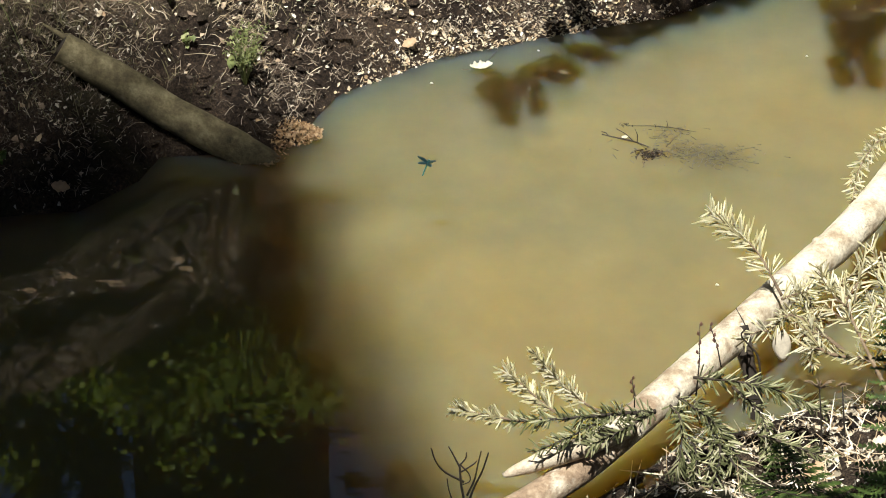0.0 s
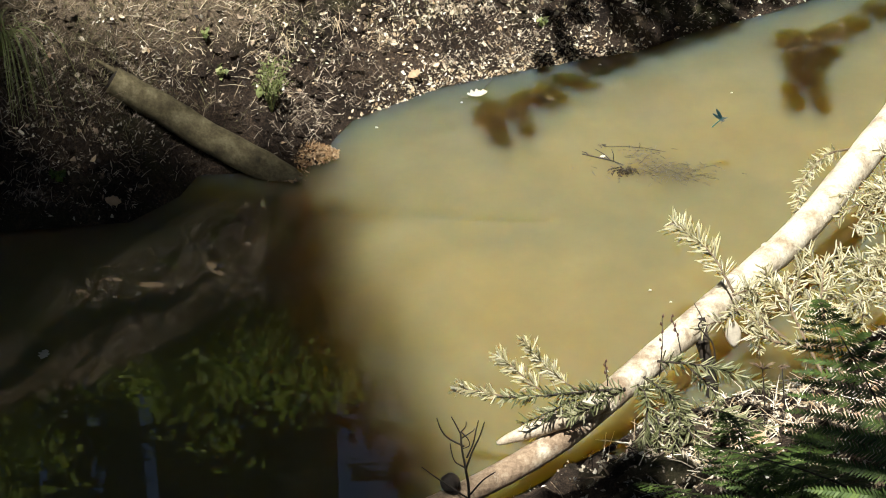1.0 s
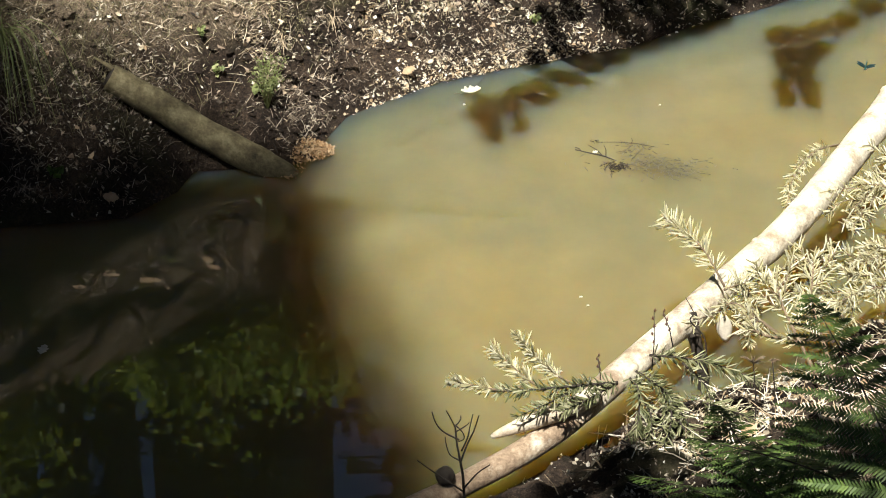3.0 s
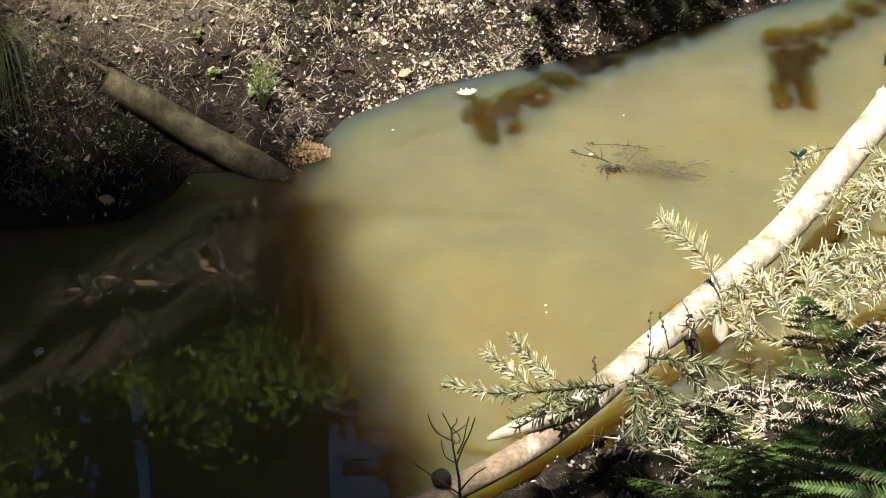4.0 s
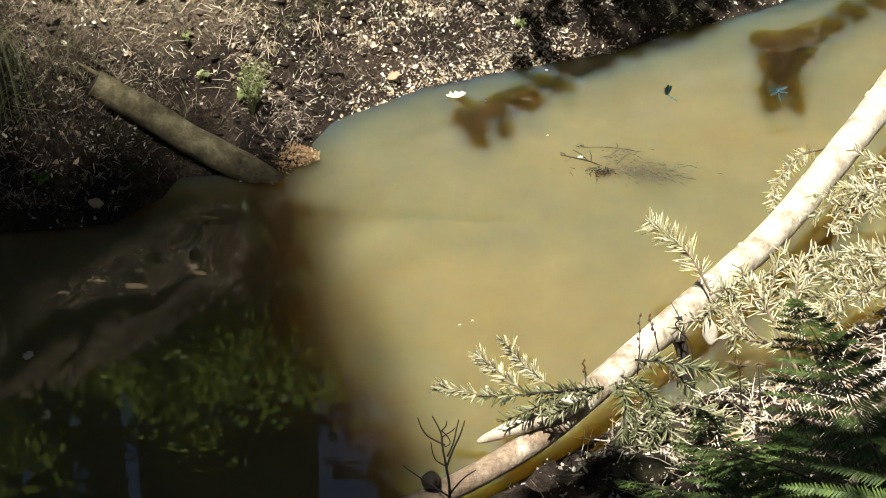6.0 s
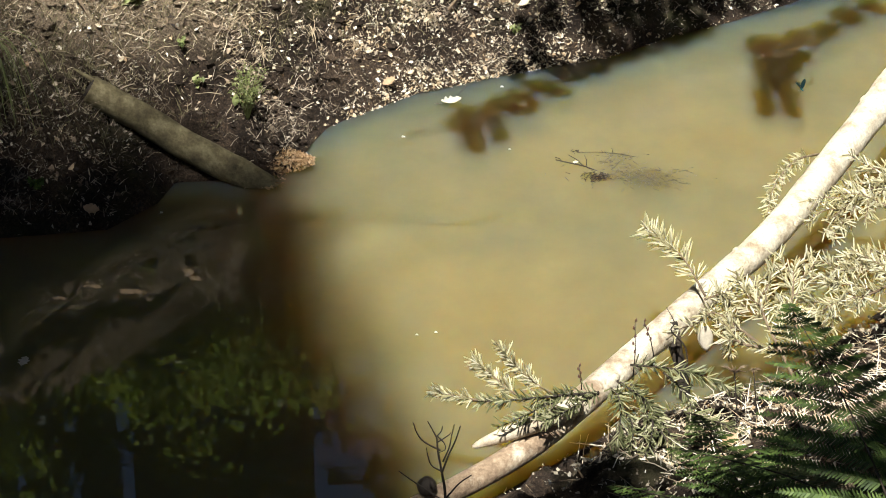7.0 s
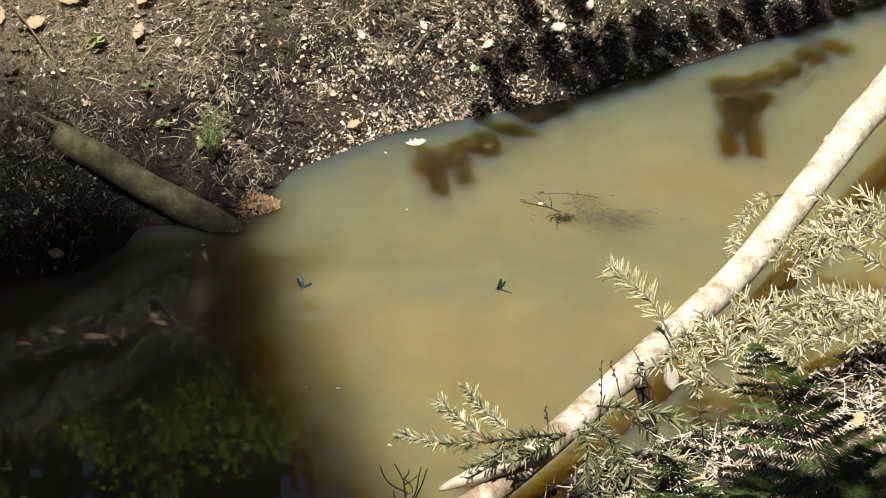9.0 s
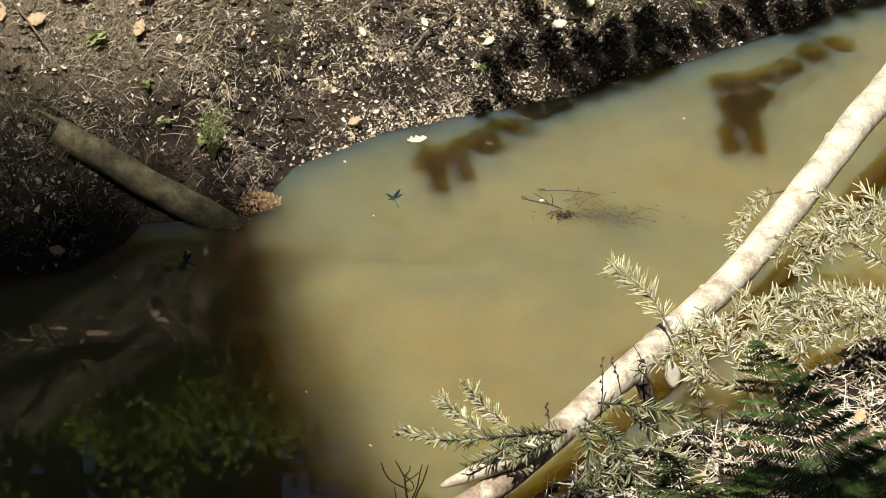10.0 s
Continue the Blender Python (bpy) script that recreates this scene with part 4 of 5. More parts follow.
def bank_litter():
    rng = random.Random(61)
    far_box, near_box = (-1.9, 2.6, 0.0, 3.2), (-0.8, 2.4, -2.6, 0.3)
    patch = lambda x, y, s: np.clip(value_noise(x, y, s, 9) * 2.4 - 0.6, 0, 1)
    clump = lambda x, y, s, k: np.clip(value_noise(x, y, s, k) * 4.5 - 1.9, 0, 1)
    a = scatter(170000, 1, far_box, lambda x, y, f, n: (f > 0.0) * (f < 1.3) * (0.07 + 0.75 * clump(x, y, 0.14, 9)) * np.where(x < -0.3, np.clip(f / 0.45, 0.2, 1), 1))
    tagged(link("leaf_litter", *litter_bits(a, 0.0115, rng, 0.6), LITTER), "brown and bleached leaf crumbs covering the bank", "litter", kind="stuff")
    edge = scatter(95000, 2, (-0.6, 1.2, 0.7, 2.2), lambda x, y, f, n: (f > -0.01) * (f < 0.22) * np.exp(-np.maximum(f, 0) / 0.05) * np.clip((x + 0.42) / 0.3, 0.02, 1) * np.clip((0.75 - x) / 0.3, 0.1, 1) * 0.8)
    tagged(link("shoreline_litter", *litter_bits(edge, 0.0125, rng, 0.5), PALE_LITTER), "pale leaf pieces washed up along the waterline", "litter", kind="stuff")
    pale = scatter(26000, 3, far_box, lambda x, y, f, n: (f > 0.02) * (f < 1.3) * (0.12 + 0.5 * patch(x, y, 0.3)) * np.where((x > -0.45) & (f > 0.12), 0.95, np.where(f > 0.4, 0.5, 0.2)) * np.where(x < -0.35, np.clip(f / 0.45, 0.2, 1), 1))
    tagged(link("leaf_scraps", *litter_bits(pale, 0.019, rng, 0.9), PALE_LITTER), "scattered bleached leaf scraps on the dark soil", "litter", kind="stuff")
    bright = scatter(90000, 20, (-1.2, 0.9, 0.7, 2.6), lambda x, y, f, n: (f > 0.15) * (f < 1.3) * clump(x, y, 0.11, 33) * np.clip((x + 0.85) / 0.5 + np.clip((f - 0.45) * 3, 0, 0.6), 0, 1) * 0.5)
    tagged(link("leaf_flakes", *litter_bits(bright, 0.0135, rng, 0.9), PALE_LITTER), "small pale leaf flakes thick on the sunlit bank", "litter", kind="stuff")
    b = scatter(13000, 4, far_box, lambda x, y, f, n: (f > 0.03) * (f < 1.3) * (0.12 + 0.45 * patch(x, y, 0.25)))
    tagged(link("twig_litter", *straws(b, 0.024, 0.0011, rng, 0.9), STRAW), "fine dead twigs and straw on the bank", "litter", kind="stuff")
    r = scatter(190000, 14, far_box, lambda x, y, f, n: (f > 0.02) * (f < 1.2) * (0.16 + 0.55 * clump(x, y, 0.17, 12)))
    tagged(link("rootlet_litter", *straws(r, 0.017, 0.0011, rng, 1.5), ROOTLETS), "dense mat of short dark rootlets and needles", "litter", kind="stuff")
    stalk_patch = lambda x, y: np.clip(value_noise(x, y, 0.28, 31) * 3.2 - 1.1, 0, 1)
    w = scatter(20000, 18, (-1.9, 1.6, 0.4, 2.8), lambda x, y, f, n: (f > 0.18) * (f < 1.5) * (0.12 + 0.6 * stalk_patch(x, y)) * np.clip((f - 0.1) / 0.4, 0, 1))
    tagged(link("dry_stalks", *straws(w, 0.065, 0.0012, rng, 0.9), STRAW), "pale bent straw stalks lying over the upper bank", "straw", kind="stuff")
    v = scatter(85000, 19, far_box, lambda x, y, f, n: (f > 0.05) * (f < 1.5) * (0.08 + 0.6 * clump(x, y, 0.2, 27)) * np.clip(f / 0.5, 0.15, 1))
    tagged(link("brown_leaf_litter", *litter_bits(v, 0.019, rng, 0.8), BROWN_LITTER), "brown crumpled leaf pieces over the upper bank", "litter", kind="stuff")
    q = scatter(50000, 15, far_box, lambda x, y, f, n: (f > 0.0) * (f < 1.2) * (0.15 + 0.45 * patch(x, y, 0.1)) * np.where(f > 0.5, 0.35, 1.0), 0.002)
    tagged(link("soil_crumbs", *litter_bits(q, 0.016, rng, 0.9), CRUMBS), "dark crumbs of peaty soil", "soil", kind="stuff")
    c = scatter(52000, 5, (-1.9, 1.0, 0.6, 2.6), lambda x, y, f, n: (f > 0.22) * (f < 1.3) * clump(x, y, 0.2, 15) * np.clip((f - 0.2) / 0.25, 0, 1) * np.clip((0.5 - x) / 0.6, 0.3, 1))
    tagged(link("dry_grass", *straws(c, 0.036, 0.0013, rng, 1.1), STRAW), "dry straw-coloured grass on the upper bank", "grass", kind="stuff")
    e = scatter(80000, 17, (-1.9, 1.6, 0.4, 2.6), lambda x, y, f, n: (f > 0.1) * (f < 1.3) * clump(x, y, 0.16, 21) * np.clip((f - 0.1) / 0.3, 0, 1), 0.004)
    tagged(link("moss_tufts", *straws(e, 0.016, 0.0012, rng, 2.4), MOSS), "olive and brown moss cushions on the bank", "moss", kind="stuff")
    verts, faces = [], []
    corners = ((0, 0, 0.6), (0.9, 0.1, 0.1), (0.4, 0.85, 0.15), (-0.5, 0.8, 0.05), (-0.95, -0.1, 0.15), (-0.4, -0.85, 0.1), (0.5, -0.8, 0.05), (0, 0, -0.5))
    tris = [(0, i, i % 6 + 1) for i in range(1, 7)] + [(7, i % 6 + 1, i) for i in range(1, 7)]
    for p in scatter(26000, 16, far_box, lambda x, y, f, n: (f > 0.02) * (f < 1.1) * patch(x, y, 0.18) * 0.6, 0.0):
        s, k = rng.uniform(0.006, 0.026), len(verts)
        verts += [p + Vector(c) * s * rng.uniform(0.6, 1.3) for c in corners]
        faces += [tuple(k + i for i in f) for f in tris]
    tagged(link("soil_clods", verts, faces, SOIL), "dark rough clods of peaty soil", "soil", kind="stuff")
    n1 = scatter(60000, 6, near_box, lambda x, y, f, n: (n > 0.0) * (n < 1.3) * np.clip((x - 0.2) / 0.4, 0.1, 1) * (0.2 + 0.6 * patch(x, y, 0.2)))
    tagged(link("leaf_litter", *litter_bits(n1, 0.0135, rng, 0.7), LITTER), "brown and pale leaf crumbs under the ferns", "litter", kind="stuff")
    n3 = scatter(24000, 29, near_box, lambda x, y, f, n: (n > 0.04) * (n < 1.1) * np.clip((x - 0.55) / 0.35, 0, 1) * (0.35 + 0.5 * patch(x, y, 0.15)))
    tagged(link("pale_litter", *litter_bits(n3, 0.017, rng, 0.6), PALE_LITTER), "pale dry leaf pieces behind the ferns", "litter", kind="stuff")
    n2 = scatter(15000, 7, near_box, lambda x, y, f, n: (n > 0.03) * (n < 1.2) * np.clip((x - 0.35) / 0.4, 0.03, 1) * (0.15 + 0.5 * patch(x, y, 0.3)))
    tagged(link("dead_brush", *straws(n2, 0.07, 0.0016, rng, 0.8), PALE_LITTER), "tangle of pale dead stalks on the near bank", "brush", kind="stuff")


bank_litter()


# ---- small plants and loose things ----
def leaf_blade(length, width, lobes, curl, rng):
    """A leaf outline with lobes, cupped along its rib, with a little thickness."""
    n = 16
    edge = []
    for i in range(n + 1):
        u = i / n
        w = width * 0.5 * math.sin(math.pi * min(1, u * 0.96 + 0.02)) ** 0.75 * (1 + lobes * math.cos(u * math.pi * 7))
        edge.append((u * length, w))
    verts, faces = [], []
    for x, w in edge:
        lift = curl * (x / length - 0.5) ** 2 * length
        verts.extend(((x, -w, lift + curl * w * 0.8), (x, 0, lift), (x, w, lift + curl * w * 0.8 * rng.uniform(0.7, 1.2))))
    k = len(verts)
    verts += [(x, y, z - 0.0006) for x, y, z in verts]
    for i in range(n):
        for j in range(2):
            q = i * 3 + j
            faces += [(q, q + 3, q + 4, q + 1), (k + q, k + q + 1, k + q + 4, k + q + 3)]
        faces += [(i * 3, k + i * 3, k + i * 3 + 3, i * 3 + 3), (i * 3 + 2, i * 3 + 5, k + i * 3 + 5, k + i * 3 + 2)]
    return verts, faces


def fallen_leaf(place, length, turn, tilt, label, material, lobes=0.15, curl=0.5, name="fallen_leaf", group="fallen leaves on the bank", seed=1):
    rng = random.Random(seed)
    root = holder(name, (0, 0, 0), label, "leaf", group)
    part("blade", leaf_blade(length, length * 0.6, lobes, curl, rng), material, root)
    part("stalk", tube([(0.002, 0, 0.0005), (-length * 0.15, 0.002, 0.002), (-length * 0.32, 0.006, 0.001)], [0.0011, 0.0009, 0.0007], 5), STEM, root)
    root.matrix_basis = Matrix.Translation(place) @ pose(0, 0, 0, tilt) @ pose(0, 0, 0, 0, 0, turn)
    return root


def fallen_leaves():
    tan, pale = "curled tan fallen leaf on the bank", "bleached pale fallen leaf on the dark soil"
    k = 0
    for x, y, l, turn, m in ((-1.185, 0.969, 0.10, 20, TAN_LEAF), (-1.23, 0.912, 0.075, 200, TAN_LEAF), (-1.377, 0.855, 0.075, 100, TAN_LEAF), (-0.916, 1.013, 0.075, 60, TAN_LEAF), (-0.899, 0.949, 0.065, 250, TAN_LEAF),
                             (0.574, 1.743, 0.06, 10, PALE_LITTER), (-0.35, 1.415, 0.04, 150, PALE_LITTER), (-0.153, 1.528, 0.04, 300, PALE_LITTER), (-0.78, 0.958, 0.035, 80, PALE_LITTER), (-1.127, 0.222, 0.055, 170, TAN_LEAF),
                             (-0.194, 1.187, 0.05, 30, TAN_LEAF), (0.35, 1.62, 0.045, 220, PALE_LITTER), (0.10, 1.60, 0.04, 120, PALE_LITTER), (0.72, 1.9, 0.05, 60, PALE_LITTER), (-0.62, 1.15, 0.045, 190, PALE_LITTER)):
        k += 1
        fallen_leaf(on_land(x, y, 0.025), l, turn, 45, pale if m is PALE_LITTER else tan, m, seed=k)
    rng = random.Random(77)
    models = [fallen_leaf(on_land(-0.5 + 0.2 * i, 1.25 + 0.12 * i, 0.012), 0.015 + 0.003 * i, 70 * i, 30, "small bleached leaf lying on the bank", (PALE_LITTER, CREAM, TAN_LEAF, PALE_LITTER)[i], 0.28, 1.3, seed=50 + i) for i in range(4)]
    placed = 0
    while placed < 150:
        x, y = rng.uniform(-1.45, 1.6), rng.uniform(0.5, 2.4)
        f = float(shore(x, y, FAR, 1))
        if 0.03 < f < 0.8 and (x > -0.4 or f > 0.3):
            copy_thing(models[placed % 4], Matrix.Translation(on_land(x, y, 0.012)) @ pose(0, 0, 0, rng.uniform(10, 75), rng.uniform(-40, 40), 0) @ pose(0, 0, 0, 0, 0, rng.uniform(0, 360)))
            placed += 1
    fallen_leaf(Vector((0.02, 1.146, 0.006)), 0.075, 15, 6, "cream lobed oak leaf floating on the water", CREAM, 0.22, 0.7, "floating_leaf", "leaves floating on the water", 40)
    fallen_leaf(Vector((-1.27, -0.72, 0.004)), 0.05, 80, 4, "pale leaf floating on the shaded water", CREAM, 0.3, 0.4, "floating_leaf", "leaves floating on the water", 41)


def leaf_raft():
    """A heap of orange leaf pieces washed against the log's end."""
    rng = random.Random(71)
    spots = []
    for k in range(1100):
        turn, r = rng.random() * 6.283, math.sqrt(rng.random())
        x, y = -0.513 + 0.085 * r * math.cos(turn) + 0.03 * r * math.sin(turn), 0.655 + 0.07 * r * math.sin(turn)
        spots.append(Vector((x, y, max(float(land(x, y)), 0) * 0.5 + 0.022 * (1 - r * r) + rng.uniform(0.002, 0.012))))
    for k in range(90):
        x, y = -0.585 + rng.gauss(0, 0.03), 0.52 + rng.gauss(0, 0.03)
        spots.append(Vector((x, y, max(float(land(x, y)), 0) + rng.uniform(0.003, 0.012))))
    tagged(link("leaf_raft", *litter_bits(spots, 0.0145, rng, 0.5), RAFT), "heap of orange-brown leaf pieces at the log's end", "leaves", kind="stuff")


def small_plant(place, height, spread, count, leaf, material, seed, label, lean=0.0, name="bank_plant", feathery=False):
    """A few stems with small leaves set along them."""
    rng = random.Random(seed)
    root = holder(name, place, label, "plant", "plants on the far bank")
    spots = []
    for k in range(count):
        turn = rng.random() * 6.283
        tip = Vector((math.cos(turn) * spread * rng.uniform(0.3, 1), math.sin(turn) * spread * rng.uniform(0.3, 1) - lean, height * rng.uniform(0.5, 1)))
        line = bend([(0, 0, -0.01), tip * 0.5 + Vector((0, 0, height * 0.12)), tip], 5)
        part("stem", tube(line, [0.0014 - 0.0001 * i for i in range(len(line))], 5), material, root)
        for j in range(26 if feathery else 5):
            u = rng.uniform(0.3, 1.0)
            i = min(int(u * (len(line) - 1)), len(line) - 2)
            spots.append(line[i] + Vector((rng.gauss(0, 1), rng.gauss(0, 1), rng.gauss(0, 0.7))) * (0.008 if feathery else 0.004))
    link("foliage", *leaf_cloud(spots, leaf, rng, 0.45, 0.3 if feathery else 0.75), material, root)
    return root


def grass_tuft(place, n, length, seed, label, material, fall):
    rng = random.Random(seed)
    root = holder("grass_tuft", place, label, "grass", "grass tufts on the far bank")
    for k in range(n):
        turn, l = rng.random() * 6.283, length * rng.uniform(0.6, 1.1)
        d = Vector((math.cos(turn) * rng.uniform(0.2, 0.9), math.sin(turn) * rng.uniform(0.2, 0.8) - fall * 0.5, 0.0))
        line = bend([(rng.gauss(0, 0.012), rng.gauss(0, 0.012), 0), d * l * 0.35 + Vector((0, 0, l * 0.4)), d * l * 0.75 + Vector((0, 0, l * 0.35)), d * l * 1.1 + Vector((0, 0, l * (0.1 - 0.4 * fall)))], 4)
        verts, faces = [], []
        for i, p in enumerate(line):
            w = (0.0011 if material is STRAW else 0.0022) * (1 - (i / len(line)) ** 2) + 0.0003
            s = d.cross(Vector((0, 0, 1))).normalized() * w
            verts.extend((p - s, p + Vector((0, 0, -w * 0.6)), p + s))
        for i in range(len(line) - 1):
            q = i * 3
            faces += [(q, q + 1, q + 4, q + 3), (q + 1, q + 2, q + 5, q + 4)]
        link("blade", verts, faces, material, root)
    return root


def stick(points, radius, label, material=STEM, name="stick", side=0):
    line = bend(points, 6)
    root = holder(name, line[0], label, "stick", "dead sticks on the bank")
    off = root.location
    n = len(line)
    part("shaft", tube([p - off for p in line], [radius * (1 - 0.6 * i / n) for i in range(n)], 7, 0.15, 50), material, root)
    rng = random.Random(len(label) + n)
    for k in range(side):
        p = line[int((0.3 + 0.6 * k / side) * (n - 1))]
        d = Vector((rng.gauss(0, 1), rng.gauss(0, 1), rng.random())).normalized() * 0.05
        part("twig", tube([p - off, p - off + d * 0.5, p - off + d + Vector((0, 0, 0.006))], [radius * 0.5, radius * 0.4, radius * 0.2], 5), material, root)
    return root


def bank_things():
    small_plant(on_land(-0.655, 0.70), 0.23, 0.085, 24, 0.014, BRIGHT_GREEN, 81, "feathery yellow-green plant on the bank", 0.03, feathery=True)
    fallen_leaf(on_land(-0.701, 0.73, 0.02), 0.042, 80, 70, "upright green leaf beside the feathery plant", BRIGHT_GREEN, 0.0, 0.3, "green_leaf", "plants on the far bank", 82)
    small_plant(on_land(-1.055, 0.907), 0.06, 0.045, 5, 0.05, BRIGHT_GREEN, 83, "bright green seedling with broad leaves")
    small_plant(on_land(-0.831, 0.777), 0.05, 0.03, 4, 0.024, BRIGHT_GREEN, 84, "small pale green seedling on the soil")
    small_plant(on_land(-0.883, 0.832), 0.05, 0.05, 6, 0.02, BRIGHT_GREEN, 85, "low yellowish plant among dry litter")
    small_plant(on_land(-1.34, 0.30), 0.05, 0.035, 5, 0.032, LEAF_GREEN, 86, "green leafy sprig low on the shaded bank")
    small_plant(on_land(0.30, 1.52), 0.05, 0.03, 4, 0.022, BRIGHT_GREEN, 87, "small green sprig near the waterline")
    small_plant(on_land(1.16, 2.02), 0.06, 0.03, 4, 0.02, BRIGHT_GREEN, 88, "small green sprig near the waterline")
    grass_tuft(on_land(-1.56, 0.56), 60, 0.34, 91, "green drooping grass tuft on the shaded bank", BRIGHT_GREEN, 1.0)
    for k, (x, y) in enumerate(((-0.62, 1.02), (-0.30, 1.30), (-0.02, 1.46), (-1.0, 1.1), (-0.45, 1.2), (0.55, 1.8))):
        grass_tuft(on_land(x, y), 12, 0.10, 92 + k, "wispy dry grass tuft on the bank", STRAW, 0.3)
    stick([on_land(-1.42, 0.97, 0.05), on_land(-1.30, 0.885, 0.05), on_land(-1.22, 0.83, 0.04), on_land(-1.16, 0.80, 0.015)], 0.004, "long thin dry stalk lying on the bank")
    stick([on_land(0.046, 1.50, 0.02), on_land(0.115, 1.585, 0.04), on_land(0.185, 1.664, 0.04), on_land(0.33, 1.785, 0.04)], 0.0048, "thin grey stick lying up the bank", side=4)
    stick([on_land(0.74, 1.80, 0.015), on_land(0.868, 1.934, 0.06), on_land(1.02, 2.06, 0.07)], 0.0045, "pale straight stick on the shaded bank")
    stick([on_land(-1.5, 0.75, 0.0), on_land(-1.47, 0.78, 0.07), on_land(-1.42, 0.84, 0.14)], 0.0025, "upright dry grass stem")
    stick([on_land(0.16, 1.42, 0.0), on_land(0.18, 1.44, 0.04), on_land(0.14, 1.48, 0.08)], 0.002, "short bent root on the bank", side=3)
    stick([(0.06, 1.17, 0.008), (0.085, 1.22, 0.012), (0.11, 1.27, 0.02)], 0.0022, "dark twig tip beside the floating leaf", DARK_BARK)


def sunken_branch():
    """A dead branch just under the water, some twig ends above it."""
    rng = random.Random(101)
    root = holder("sunken_branch", (0.5, 0.63, 0.0), "dark dead branch half sunk in the murky water", "branch")
    off = root.location
    main = bend([(0.42, 0.682, 0.010), (0.47, 0.66, 0.008), (0.521, 0.642, 0.004), (0.597, 0.60, -0.008), (0.72, 0.57, -0.02), (0.95, 0.53, -0.05)], 8)
    part("stem", tube([p - off for p in main], [0.0021 + 0.00004 * i for i in range(len(main))], 8, 0.3, 60), DARK_BARK, root)
    for a, b, r in (((0.515, 0.645, 0.004), (0.462, 0.66, 0.040), 0.0034), ((0.525, 0.64, 0.004), (0.517, 0.65, 0.045), 0.0034), ((0.44, 0.672, 0.009), (0.418, 0.685, 0.018), 0.004), ((0.597, 0.60, -0.004), (0.535, 0.55, 0.006), 0.004),
                    ((0.78, 0.70, -0.012), (0.635, 0.744, 0.004), 0.003), ((0.635, 0.744, 0.004), (0.497, 0.755, 0.003), 0.0024), ((0.62, 0.745, 0.003), (0.618, 0.75, 0.022), 0.0024), ((0.597, 0.60, -0.004), (0.65, 0.70, 0.002), 0.003),
                    ((0.585, 0.745, 0.003), (0.58, 0.75, 0.012), 0.002), ((0.90, 0.62, -0.03), (0.78, 0.70, -0.012), 0.003)):
        a, b = Vector(a) - off, Vector(b) - off
        part("twig", tube([a, a.lerp(b, 0.5) + Vector((0.004, 0, 0.003)), b], [r * 0.52, r * 0.45, r * 0.3], 6, 0.2, 60), DARK_BARK, root)
    for k in range(60):
        p = main[rng.randrange(22, len(main))] - off
        q = p + Vector((rng.uniform(-0.04, 0.12), rng.gauss(0, 0.07), 0))
        q.z = rng.uniform(-0.04, -0.01)
        p.z = min(p.z, -0.012)
        part("twig", tube([p, p.lerp(q, 0.5) + Vector((0, 0, 0.002)), q], [0.003, 0.0025, 0.0015], 4), DARK_BARK, root)
    below = [Vector((rng.gauss(0.70, 0.09), rng.gauss(0.585, 0.03), 0.0005)) - off for k in range(300)]
    below += [Vector((rng.gauss(0.63, 0.035), rng.gauss(0.70, 0.04), 0.0005)) - off for k in range(90)]
    below += [Vector((rng.gauss(0.77, 0.05), rng.gauss(0.53, 0.025), 0.0005)) - off for k in range(130)]
    tagged(link("sunken_spray", *straws(below, 0.03, 0.0011, rng, 0.0), SMEAR, root, "blurred grey needles awash in the water"), kind="stuff")
    for name, x, y, sx, sy, count in (("clump", 0.555, 0.56, 0.024, 0.018, 150), ("tuft", 0.497, 0.758, 0.010, 0.006, 14)):
        spots = [Vector((x + rng.gauss(0, sx), y + rng.gauss(0, sy), rng.uniform(-0.004, 0.008))) - off for k in range(count)]
        tagged(link(name, *leaf_cloud(spots, 0.016, rng, 0.4, 0.4), DARK_BARK, root, "clump of dark dead needles"), kind="stuff")
    fallen_leaf(Vector((0.478, 0.655, 0.012)), 0.022, 15, 10, "white leaf scrap caught on the sunken branch", CREAM, 0.2, 0.4, "floating_leaf", "leaves floating on the water", 42)



